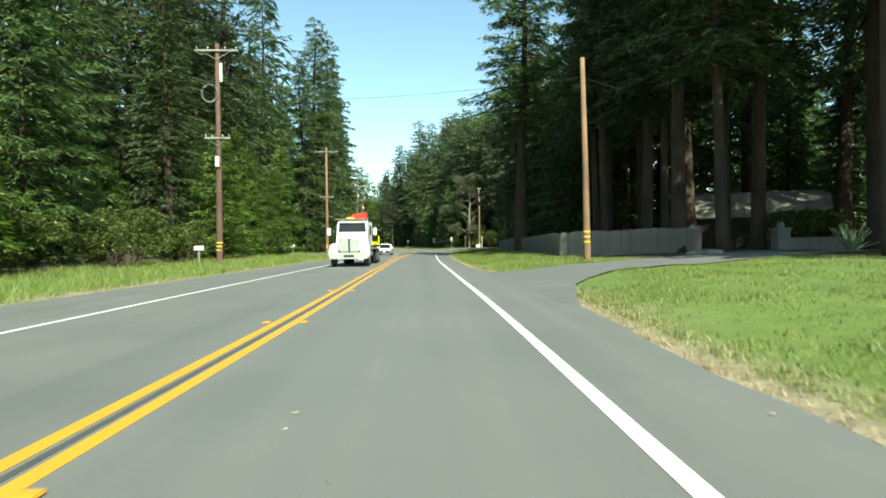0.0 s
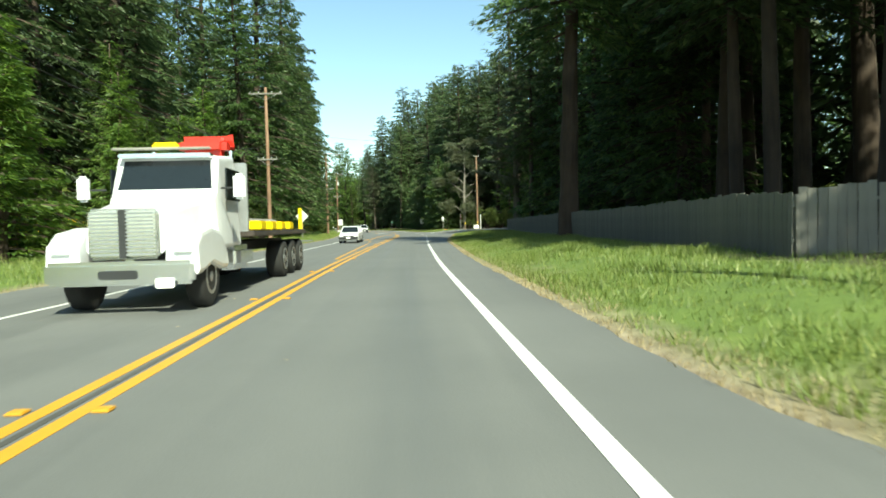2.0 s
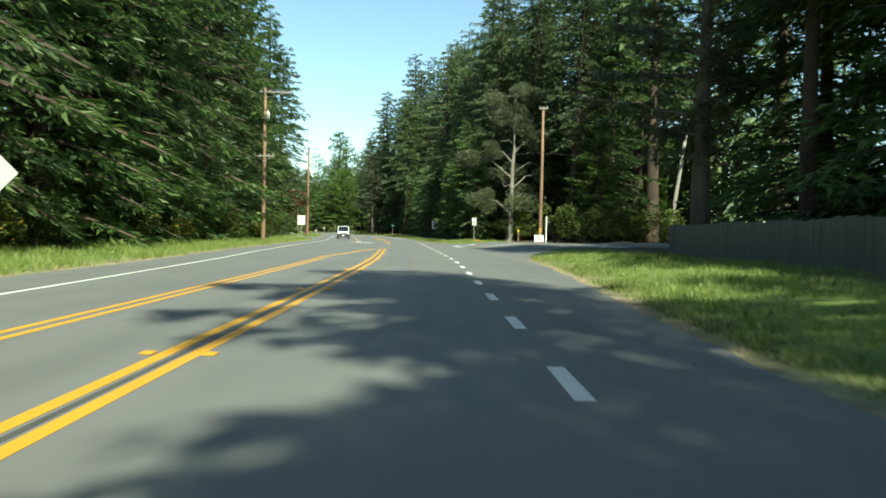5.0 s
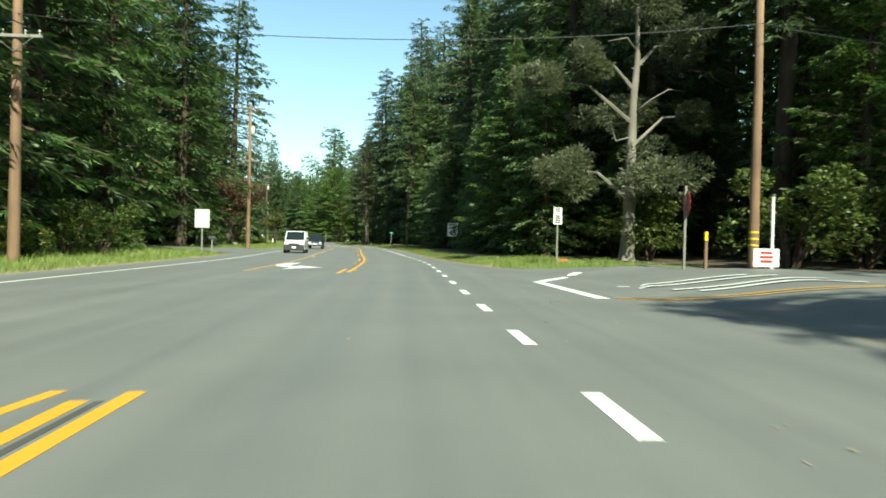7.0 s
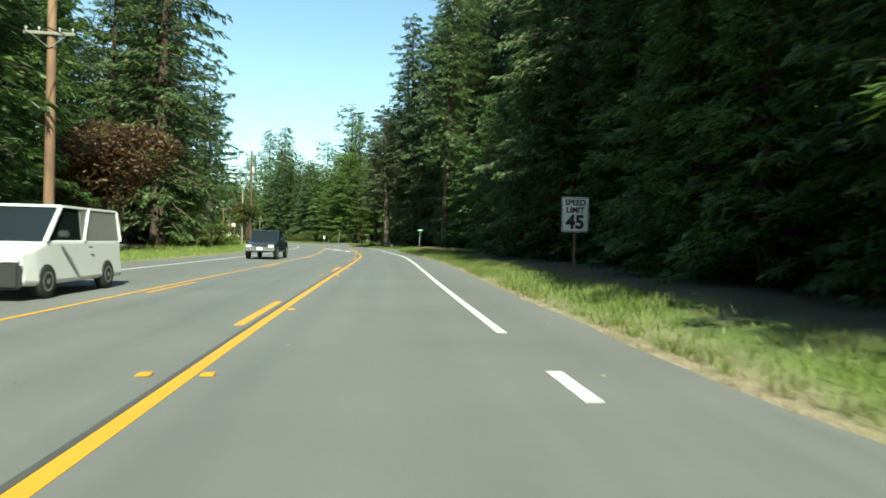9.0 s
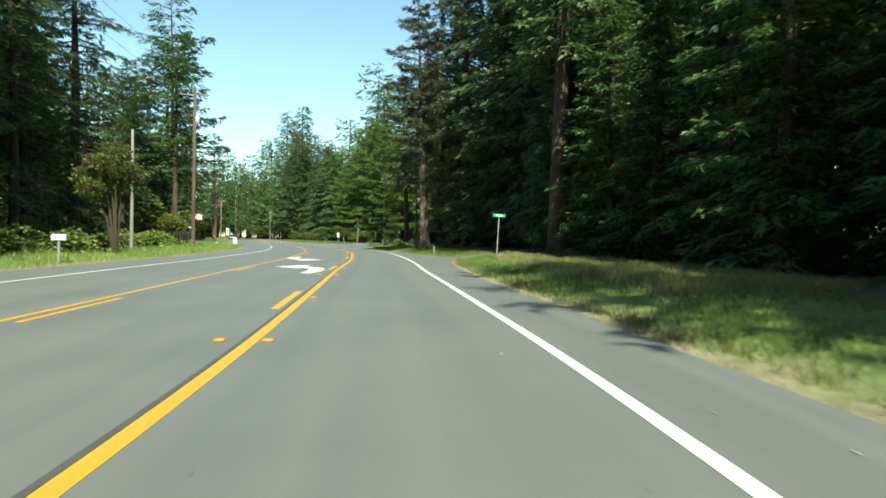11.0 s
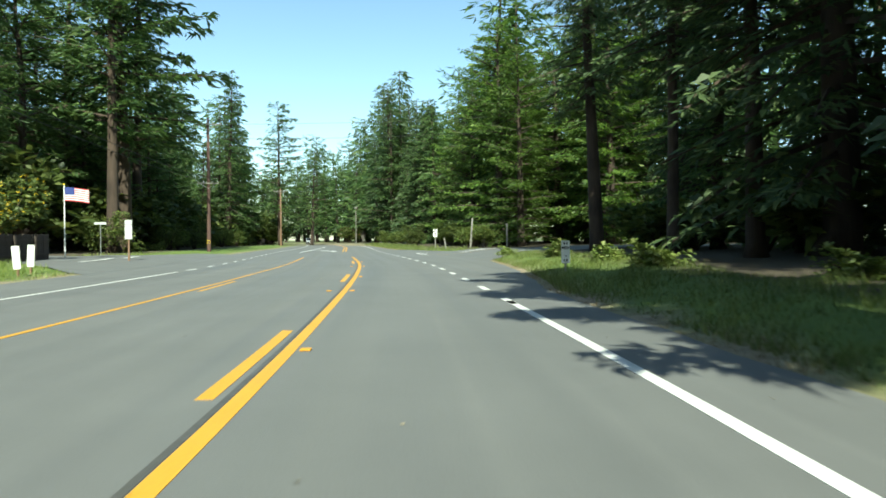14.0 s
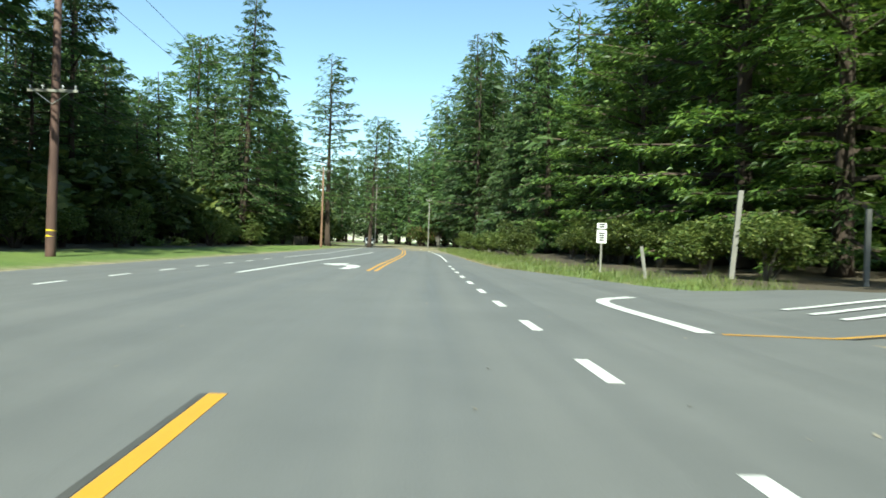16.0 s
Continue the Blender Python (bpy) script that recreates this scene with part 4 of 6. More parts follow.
# ---- side roads and driveways ----
def patch(name, label, xs, near, far, material=ASPHALT, frame_road=False, lift=0.05):
    cols, rows = np.arange(xs[0], xs[1] + 0.01, 0.8), 24
    V, UV = [], []
    for c in cols:
        a, b = np.interp(c, *near), np.interp(c, *far)
        for k in range(rows + 1):
            yy = a + (b - a) * k / rows
            p = at(yy, c) if frame_road else (c, yy)
            V.append((p[0], p[1], 0.0))
            UV.append((p[1] * 0.7, p[0]))
    V = np.array(V)
    h = height(V[:, 0], V[:, 1])
    V[:, 2] = np.maximum(h, 0.0) + np.where(h > -0.02, lift, -0.012)
    w = rows + 1
    F = [(i * w + k, (i + 1) * w + k, (i + 1) * w + k + 1, i * w + k + 1) for i in range(len(cols) - 1) for k in range(rows)]
    if len(cols) and xs[1] < -0:
        F = [f[::-1] for f in F]
    ob = mesh_object(name, V, F, material, smooth=True)
    lay = ob.data.uv_layers.new(name="UVMap")
    idx = np.empty(len(ob.data.loops), np.int32)
    ob.data.loops.foreach_get("vertex_index", idx)
    lay.data.foreach_set("uv", np.array(UV, np.float32)[idx].ravel())
    return tagged(ob, label, "road", kind="structure")


patch("side_road", "grey asphalt side road rising into the wood", (5.2, 80), ([5, 7.2, 7.8, 9, 12, 18, 80], [108, 113, 119.6, 124, 129, 133, 136]), ([5, 7.5, 9.2, 10.5, 15.5, 21, 80], [162, 158.5, 156.9, 155.5, 152.2, 151.3, 150.5]))
patch("side_road", "grey asphalt side road under tall trees", (4.5, 80), ([4, 7.6, 10, 14, 80], [312, 321, 325, 328, 331]), ([4, 6.2, 9.8, 12.8, 18, 80], [372, 360, 344.5, 341.3, 340.5, 340]), frame_road=True)
patch("side_road", "grey asphalt side road joining from open grass", (-80, -10), ([-80, -17, -11], [321, 319, 311]), ([-80, -17, -11], [331, 334, 343]), frame_road=True)
patch("driveway", "grey asphalt driveway between lawn and fence", (3.4, 40), ([3.6, 4.1, 4.6, 6, 8.4, 12.5, 19, 40], [13, 16.2, 19.5, 22, 23.6, 26.9, 32.4, 43]), ([3.3, 3.8, 4.75, 6.3, 9, 12, 21, 40], [33, 30.4, 29.7, 29.4, 30.5, 33.5, 41, 51]))
patch("driveway", "narrow asphalt lane leading into dark wood", (-7.6, 20), ([-7.5, -6.35, -6, -5, -3, 0, 20], [258.5, 261.8, 263.5, 264.6, 266, 268.3, 274]), ([-7.5, -6.2, -5.5, -4.25, 0, 20], [271, 268, 267, 268.4, 272, 280]))
patch("driveway", "gravelly asphalt driveway across the grass verge", (-40, -8), ([-39.5, -19.7, -14.4, -7.6], [85.7, 85.2, 83.3, 73]), ([-39.5, -19.7, -11.9, -8], [91, 91.8, 95.7, 100.4]))
patch("driveway", "gravelly asphalt driveway across the grass verge", (-41, -12), ([-40.4, -18, -12.8], [185.3, 184.1, 179]), ([-40.3, -17.9, -12.5], [193.1, 194.6, 202.6]))


def flat_strip(name, pts, w, material, label, lift=0.03):
    """A painted strip on uneven ground, along points in plan."""
    bm = bmesh.new()
    P = spline(pts, 0.5) if len(pts) > 2 else np.linspace(pts[0], pts[1], 14)
    T = np.gradient(P, axis=0)
    T /= np.linalg.norm(T, axis=1)[:, None]
    N = np.stack([T[:, 1], -T[:, 0]], 1) * w / 2
    z = np.maximum(height(P[:, 0], P[:, 1]), 0.0) + 0.05 + lift
    z = np.where(height(P[:, 0], P[:, 1]) > 0.005, z, 0.008)
    L = [bm.verts.new((*p, q)) for p, q in zip(P + N, z)]
    R = [bm.verts.new((*p, q)) for p, q in zip(P - N, z)]
    for i in range(len(P) - 1):
        bm.faces.new((L[i], L[i + 1], R[i + 1], R[i]))
    ob = part(name, bm, material)
    return tagged(ob, label, "road marking", kind="structure")


flat_strip("stop_line", [(6.45, 143.6), (6.1, 149.6)], 0.36, WHITE_PAINT, "wide white stop line at the side road")
flat_strip("stop_line", [(6.12, 149.65), (8.7, 154.7)], 0.34, WHITE_PAINT, "wide white stop line at the side road")
flat_strip("side_centre_line", [(6.8, 143.6), (20, 142.4)], 0.12, YELLOW_PAINT, "yellow centre line of the side road")
flat_strip("side_centre_line", [(6.8, 143.95), (20, 142.75)], 0.12, YELLOW_PAINT, "yellow centre line of the side road")
for k in range(4):
    flat_strip("stop_lettering", [(9.4 - 0.4 * k, 145.2 + 0.75 * k + 0.7 * (k > 1)), (13.6 - 0.5 * k, 145.0 + 0.8 * k + 0.7 * (k > 1))], 0.24, WHITE_PAINT, "worn white lettering bars on the side road")
flat_strip("stop_line", [tuple(at(335.8, 6.3)), tuple(at(340.8, 6.25)), tuple(at(342.5, 7.6))], 0.32, WHITE_PAINT, "wide white stop line at the side road")
flat_strip("side_centre_line", [tuple(at(335.7, 6.5)), tuple(at(334.8, 18))], 0.12, YELLOW_PAINT, "yellow centre line of the side road")
for k in range(3):
    flat_strip("stop_lettering", [tuple(at(337.2 + 0.9 * k, 9.6)), tuple(at(337.2 + 0.9 * k, 12.8))], 0.22, WHITE_PAINT, "worn white lettering bars on the side road")
flat_strip("stop_line", [tuple(at(320.5, -14.5)), tuple(at(330.5, -14.5))], 0.3, WHITE_PAINT, "wide white stop line at the side road")


# ---- grass ----
def blades(name, y0, y1, side, d0, d1, n, h, material, label, seed, keep=None):
    """Upright grass blades in a band past the pavement's edge."""
    rg = np.random.RandomState(seed)
    yy = rg.uniform(y0, y1, n)
    d = d0 + (d1 - d0) * rg.uniform(0, 1, n)**1.3
    edge = np.interp(yy, *(R_EDGE if side > 0 else L_EDGE))
    off = edge + side * d
    c = np.stack([np.interp(yy, CURVE[:, 1], CURVE[:, k]) + np.interp(yy, CURVE[:, 1], NOR[:, k]) * off for k in (0, 1)], 1)
    clump = np.sin(c[:, 0] * 3.1 + np.sin(c[:, 1] * 2.3) * 2) * np.sin(c[:, 1] * 2.7 + 1) + np.sin(c[:, 0] * 0.9) * np.sin(c[:, 1] * 0.7)
    ok = clump > rg.uniform(-1.6, 1.0, n)
    for f in keep or ():
        ok &= f(c[:, 0], c[:, 1])
    c, clump = c[ok], clump[ok]
    n = len(c)
    z = height(c[:, 0], c[:, 1]) - 0.02
    B = np.stack([c[:, 0], c[:, 1], z], 1)
    az = rg.uniform(0, 6.283, n)
    hh = h * rg.uniform(0.45, 1.3, n) * (1 + 0.3 * clump)
    w = rg.uniform(0.007, 0.017, n) * (0.6 + h * 1.6)
    s = np.stack([np.cos(az) * w, np.sin(az) * w, 0 * az], 1)
    lean = np.stack([rg.normal(0, 0.4, n) * hh, rg.normal(0, 0.4, n) * hh, hh], 1)
    ob = quads_object(name, np.stack([B - s, B + s, B + lean], 1), material, None)
    return tagged(ob, label, "grass", kind="stuff")


in_drive1 = lambda x, y: ~((y > np.interp(x, [3.6, 4.1, 4.6, 6, 8.4, 12.5, 19, 40], [13, 16.2, 19.5, 22, 23.6, 26.9, 32.4, 43])) & (y < np.interp(x, [3.3, 3.8, 4.75, 6.3, 9, 12, 21, 40], [33, 30.4, 29.7, 29.4, 30.5, 33.5, 41, 51])))
in_side1 = lambda x, y: ~((y > np.interp(x, [5, 7.2, 7.8, 9, 12, 18, 80], [108, 113, 119.6, 124, 129, 133, 136]) - 0.3) & (y < np.interp(x, [5, 7.5, 9.2, 10.5, 15.5, 21, 80], [162, 158.5, 156.9, 155.5, 152.2, 151.3, 150.5])) & (x > 4))
in_drive2 = lambda x, y: ~((y > np.interp(x, [-7.5, -6.35, -6, -5, -3, 0, 20], [258.5, 261.8, 263.5, 264.6, 266, 268.3, 274])) & (y < np.interp(x, [-7.5, -6.2, -5.5, -4.25, 0, 20], [271, 268, 267, 268.4, 272, 280])))


def not_side2(x, y):
    off, yy = road_frame(x, y)
    return ~((off > 4) & (yy > np.interp(off, [4, 7.6, 10, 14, 80], [312, 321, 325, 328, 331])) & (yy < np.interp(off, [4, 6.2, 9.8, 12.8, 18, 80], [372, 360, 344.5, 341.3, 340.5, 340])))


def not_left(x, y):
    off, yy = road_frame(x, y)
    a = (yy > np.interp(off, [-80, -17, -11], [321, 319, 311])) & (yy < np.interp(off, [-80, -17, -11], [331, 334, 343])) & (off < -10)
    b = (y > np.interp(x, [-39.5, -19.7, -14.4, -7.6], [85.7, 85.2, 83.3, 73])) & (y < np.interp(x, [-39.5, -19.7, -11.9, -8], [91, 91.8, 95.7, 100.4])) & (x < -8)
    c = (y > np.interp(x, [-40.4, -18, -12.8], [185.3, 184.1, 179])) & (y < np.interp(x, [-40.3, -17.9, -12.5], [193.1, 194.6, 202.6])) & (x < -11)
    return ~(a | b | c)


RK = (in_drive1, in_side1, in_drive2, not_side2)
GL = "green roadside grass with pale seed heads"
blades("lawn_grass", -1.3, 31.3, 1, 0.35, 17.5, 130500, 0.1, GRASS, "short green lawn grass in sunlight", 1, RK)
blades("verge_grass", 30, 122.1, 1, 0.3, 7.5, 145000, 0.16, GRASS, GL, 2, RK)
blades("verge_grass", 150.9, 167.8, 1, 0.3, 5, 17400, 0.22, GRASS, GL, 13, RK)
blades("verge_grass", 167.8, 226.6, 1, 0.25, 2.5, 37700, 0.17, GRASS, GL, 14, RK)
blades("verge_grass", 226.6, 326.4, 1, 0.3, 5, 101500, 0.17, GRASS, GL, 3, RK)
blades("verge_grass", 234, 264, 1, 2.5, 8, 30000, 0.2, STRAW, "tall dry seeding grass on the verge", 15, RK)
blades("verge_grass", 234, 264, 1, 3, 8, 30000, 0.17, GRASS, GL, 16, RK)
blades("verge_grass", 341.1, 430.8, 1, 0.3, 3.75, 23200, 0.3, GRASS, GL, 4, RK)
blades("verge_grass", 5.7, 152.2, -1, 0.3, 10, 101500, 0.28, GRASS, GL, 5, (not_left,))
blades("verge_grass", 152.2, 338.6, -1, 0.3, 10, 95700, 0.26, GRASS, GL, 6, (not_left,))
blades("dry_grass_edge", 0.7, 122.1, 1, -0.02, 0.75, 23200, 0.1, STRAW, "dry straw-coloured grass along the asphalt edge", 7, RK)
blades("dry_grass_edge", 150.9, 378, 1, -0.02, 0.75, 31900, 0.1, STRAW, "dry straw-coloured grass along the asphalt edge", 8, RK)
blades("dry_grass_edge", 5.7, 313.7, -1, -0.02, 0.6, 20300, 0.1, STRAW, "dry straw-coloured grass along the asphalt edge", 9, (not_left,))

# ---- poles and wires ----
POLE = wood_mat("weathered_pole_wood", (0.12, 0.068, 0.042), (0.27, 0.165, 0.105), (10, 10, 0.5), 0.85, 0.5)
POLE_DARK = wood_mat("creosoted_pole_wood", (0.065, 0.035, 0.03), (0.13, 0.075, 0.06), (10, 10, 0.5), 0.85, 0.5)
GREYWOOD = wood_mat("grey_weathered_wood", (0.15, 0.145, 0.13), (0.3, 0.285, 0.255), (12, 12, 0.8), 0.9, 0.5)
STEEL = plain("galvanised_steel", (0.42, 0.43, 0.44), 0.45, 0.85, 0.15)
SIGNBACK = plain("weathered_sign_back", (0.55, 0.56, 0.55), 0.5, 0.3, 0.15, 4)
SIGNWHITE = plain("white_sign_face", (0.8, 0.8, 0.78), 0.4, 0, 0.06, 4)
INK = plain("black_sign_ink", (0.02, 0.02, 0.02), 0.5, 0, 0.1)
REDSIGN = plain("red_sign_face", (0.35, 0.03, 0.025), 0.4, 0, 0.2)
GREENSIGN = plain("green_sign_face", (0.02, 0.25, 0.12), 0.4, 0, 0.1)
BANDYEL = plain("yellow_reflective_band", (0.75, 0.55, 0.02), 0.4, 0, 0.1)
CERAMIC = plain("grey_insulator_ceramic", (0.5, 0.52, 0.54), 0.25, 0, 0.1)
BLACKWIRE = plain("black_wire", (0.02, 0.02, 0.02), 0.6, 0, 0.2)
RUBBER = plain("tyre_rubber", (0.018, 0.018, 0.018), 0.85, 0, 0.3, 20, 0.3)
CHROME = plain("chrome", (0.75, 0.76, 0.78), 0.18, 1.0, 0.08)
GLASS = plain("tinted_window_glass", (0.012, 0.016, 0.018), 0.06, 0, 0.1)
BLACKPLASTIC = plain("black_plastic", (0.025, 0.026, 0.028), 0.55, 0, 0.2)
WHITECAR = plain("white_car_paint", (0.66, 0.67, 0.69), 0.2, 0, 0.04, 2)
GREYCAR = plain("silver_grey_car_paint", (0.36, 0.37, 0.37), 0.3, 0.4, 0.06, 2)
DARKCAR = plain("dark_blue_car_paint", (0.025, 0.035, 0.05), 0.2, 0.2, 0.1, 2)
LAMP = plain("headlamp_glass", (0.8, 0.82, 0.85), 0.08, 0.2, 0.1)
SAFETY = plain("safety_yellow_paint", (0.75, 0.55, 0.01), 0.4, 0, 0.1)
CRANERED = plain("red_enamel", (0.6, 0.03, 0.02), 0.3, 0, 0.1)


def utility_pole(x, y, h, arms, label, wood=POLE, r=0.15, bands=0, can=False, turn=0.0, braced=True, lean=(0, 0), coil=False, name="utility_pole"):
    """arms: rows of height, length and how far the arm's middle sits to the right."""
    root = empty(name, pose(x, y, gz(x, y), lean[0], lean[1], turn), label, "utility pole", "utility poles")
    bm = bmesh.new()
    tube(bm, [(0, 0, -0.4), (0, 0, 0.3), (0.02, 0, h * 0.5), (0, 0, h)], [r * 1.12, r * 1.08, r * 0.88, r * 0.66], 12)
    part("pole", bm, wood, root, smooth=True)
    for z, w, dx in arms:
        bm = bmesh.new()
        box(bm, dx, -r * 0.9, z, w, 0.1, 0.13, 0.012)
        arm = part("crossarm", bm, GREYWOOD, root)
        for k in (-0.45, -0.2, 0.2, 0.45) if w > 1.5 else (-0.42, 0.42):
            bm = bmesh.new()
            tube(bm, [(dx + k * w, -r * 0.9, z + 0.06), (dx + k * w, -r * 0.9, z + 0.14), (dx + k * w, -r * 0.9, z + 0.17), (dx + k * w, -r * 0.9, z + 0.24)], [0.02, 0.02, 0.05, 0.035], 6)
            part("insulator", bm, CERAMIC, arm)
        if braced:
            for s in (-1, 1):
                bm = bmesh.new()
                tube(bm, [(dx + s * w * 0.36, -r * 1.1, z - 0.03), (0, -r * 1.0, z - min(0.6, w * 0.32))], [0.018, 0.018], 4)
                part("brace", bm, STEEL, root)
    for k in range(bands):
        bm = bmesh.new()
        z0 = 0.9 + 0.25 * k
        tube(bm, [(0, 0, z0), (0, 0, z0 + 0.07)], [r * 1.07, r * 1.06], 12, False)
        part("reflective_band", bm, BANDYEL, root)
    if can:
        bm = bmesh.new()
        tube(bm, [(0.32, -0.1, can), (0.32, -0.1, can + 0.05), (0.32, -0.1, can + 0.7), (0.32, -0.1, can + 0.78), (0.32, -0.1, can + 0.95)], [0.18, 0.21, 0.21, 0.16, 0.04], 12)
        part("transformer", bm, SIGNBACK, root, "grey pole-mounted transformer can", True)
    if coil:
        bm = bmesh.new()
        for q in range(3):
            pts = [(-0.45 + (0.48 + 0.04 * q) * math.cos(a), -0.25 - 0.03 * q, h - 3.4 + (0.56 + 0.03 * q) * math.sin(a)) for a in np.linspace(0, 2 * math.pi, 19)]
            tube(bm, pts, [0.014] * 19, 4, False)
        part("wire_coil", bm, STEEL, root, "coil of spare cable")
        bm = bmesh.new()
        box(bm, 0.3, -0.2, h - 2.0, 0.18, 0.16, 1.3, 0.03)
        part("fuse_housing", bm, SIGNBACK, root)
        bm = bmesh.new()
        box(bm, 0.0, -0.26, 6.9, 0.26, 0.18, 0.72, 0.02)
        part("cable_box", bm, SIGNBACK, root)
    return root


W = "brown wooden utility pole with crossarms and insulators"
utility_pole(-12.8, 46.6, 14.9, [(14.4, 2.9, 0), (8.5, 1.72, 0)], "dark brown utility pole with cable coil and crossarms", POLE_DARK, 0.21, 3, coil=True)
utility_pole(-12.3, 95.9, 15.3, [(14.65, 3.3, 0), (8.15, 1.98, 0)], W, POLE, 0.2, 2)
utility_pole(-13.29, 154.74, 15.57, [(15.18, 3.43, 1.19), (8.64, 2.11, 0)], "wooden utility pole with offset arm and transformer", POLE, 0.2, 0, can=12.36)
utility_pole(-15.8, 199.2, 15.44, [(15.0, 3.17, 0), (9.4, 1.98, 0)], W, POLE, 0.2, 0, can=12.23, turn=8)
utility_pole(-34.7, 289.6, 17.03, [(16.1, 3.04, 0)], "dark utility pole with transformer beside hedge", POLE_DARK, 0.2, 0, can=13.15, turn=14, braced=False)
utility_pole(-56.6, 348, 14.25, [(13.59, 2.9, 0), (7.32, 2.24, 0)], "dark brown utility pole with white braced crossarm", POLE_DARK, 0.2, 2, turn=20)
utility_pole(-81.9, 412.8, 12.14, [(11.61, 2.9, 0)], W, POLE, 0.18, 0, turn=22)
utility_pole(-29.3, 267.6, 8.71, [], "pale bare wooden pole standing in grass", GREYWOOD, 0.12, turn=10, name="wooden_pole")
utility_pole(9, 33.9, 10.03, [], "orange-brown wooden pole with yellow reflective bands", POLE, 0.17, 3, lean=(0, -0.9), name="wooden_pole")
utility_pole(15.38, 153.9, 14.12, [(13.92, 0.92, 0)], "tall brown utility pole with small top insulators", POLE, 0.18, 3, braced=False)
utility_pole(33.79, 158.28, 13.2, [(13.07, 1.58, 0.4)], "wooden utility pole beside the side road", POLE, 0.16, 0, braced=False)
utility_pole(32.3, 162.16, 14.78, [], "leaning pale dead trunk without branches", GREYWOOD, 0.25, lean=(0, 8), name="dead_trunk")
# the dark wood stands in for shade on this thin pole
utility_pole(-10.91, 291.05, 12.14, [], "thin weathered pole with small box, wood darkened to stand for shade", POLE_DARK, 0.09, lean=(0, -0.6), name="wooden_pole")
utility_pole(-78.28, 447.65, 10.16, [(9.63, 1.06, 0)], "small wooden pole among garden shrubs", GREYWOOD, 0.12, braced=False)
utility_pole(-93.36, 454.19, 19.4, [], "thin tall wooden pole among trees", GREYWOOD, 0.12, name="wooden_pole")


def wire(a, b, sag, label="black overhead wire", r=0.014):
    a, b = Vector(a), Vector(b)
    bm = bmesh.new()
    pts = [a.lerp(b, t) - Vector((0, 0, sag * 4 * t * (1 - t))) for t in np.linspace(0, 1, 17)]
    tube(bm, pts, [r] * 17, 4, False)
    return tagged(part("overhead_wire", bm, BLACKWIRE), label + ", sagging between poles", "wire", "overhead wires")


LP = [(-12, -8), (-12.8, 46.6), (-12.3, 95.9), (-13.29, 154.74), (-15.8, 199.2), (-34.7, 289.6), (-56.6, 348.0), (-81.9, 412.8)]
TOPZ, LOWZ = [14, 14.7, 15.1, 15.4, 15.2, 16.5, 14.2, 12.2], [8, 8.5, 8.5, 9.0, 9.4, 9.0, 7.7, 7.0]
for (p, q), (z0, z1), (l0, l1) in zip(zip(LP, LP[1:]), zip(TOPZ, TOPZ[1:]), zip(LOWZ, LOWZ[1:])):
    for dx in (-1.25, 1.25):
        wire((p[0] + dx, p[1] - 0.14, z0), (q[0] + dx, q[1] - 0.14, z1), 0.7)
    for dx in (-0.72, 0.66):
        wire((p[0] + dx, p[1] - 0.14, l0), (q[0] + dx, q[1] - 0.14, l1), 0.8, r=0.022)
wire((-13.29, 154.61, 9.59), (15.1, 153.09, 9.72), 0.8, "black service wire across the road", 0.016)
wire((15.1, 153.09, 9.72), (33.79, 158.28, 10.91), 0.5)
wire((15.1, 153.09, 13.94), (33.79, 158.28, 13.28), 0.4)
wire((-13.08, 97.7, 11.43), (20.93, 119, 12.09), 0.6, "black service wire across the road", 0.009)
wire((-13.08, 97.7, 9.72), (-20.45, 95, 9.32), 0.1)
wire((-11.83, 44.11, 10.64), (9.1, 34.84, 9.72), 0.4, "black service wire across the road", 0.009)
wire((9.1, 34.84, 9.72), (39.9, 58.19, 9.45), 0.5)
wire((-35.87, 291.88, 13.02), (-2.77, 325.33, 14.07), 0.8, "black service wire across the road", 0.008)
wire((-57.17, 348.34, 13.81), (-16.42, 366.07, 16.71), 0.5, "black service wire across the road")
wire((-57.17, 348.34, 12.23), (-16.42, 366.07, 14.87), 0.5, "black service wire across the road")
for gx, gy, px_, py_, pz in ((-65.16, 344.98, -56.6, 348.0, 11.5), (-52.86, 331.02, -52.46, 331.92, 2.9)):
    bm = bmesh.new()
    tube(bm, [(gx, gy, gz(gx, gy) - 0.1), (gx + (px_ - gx) * 0.24, gy + (py_ - gy) * 0.24, 0.1 + pz * 0.24)], [0.03, 0.03], 6)
    tagged(part("guy_guard", bm, GREYWOOD), "slanting pale guy wire guard near the pole", "guy wire")


# ---- signs, posts ----
def text_part(txt, size, parent, m, material=INK, name="lettering"):
    cu = bpy.data.curves.new(name, 'FONT')
    cu.body, cu.size, cu.align_x, cu.align_y, cu.extrude, cu.offset = txt, size, 'CENTER', 'CENTER', 0.002, size * 0.035
    tmp = bpy.data.objects.new("tmp", cu)
    scene.collection.objects.link(tmp)
    me = bpy.data.meshes.new_from_object(tmp)
    bpy.data.objects.remove(tmp)
    me.materials.clear()
    me.materials.append(material)
    ob = new(name, me)
    ob.parent = parent
    ob.matrix_basis = m
    return ob


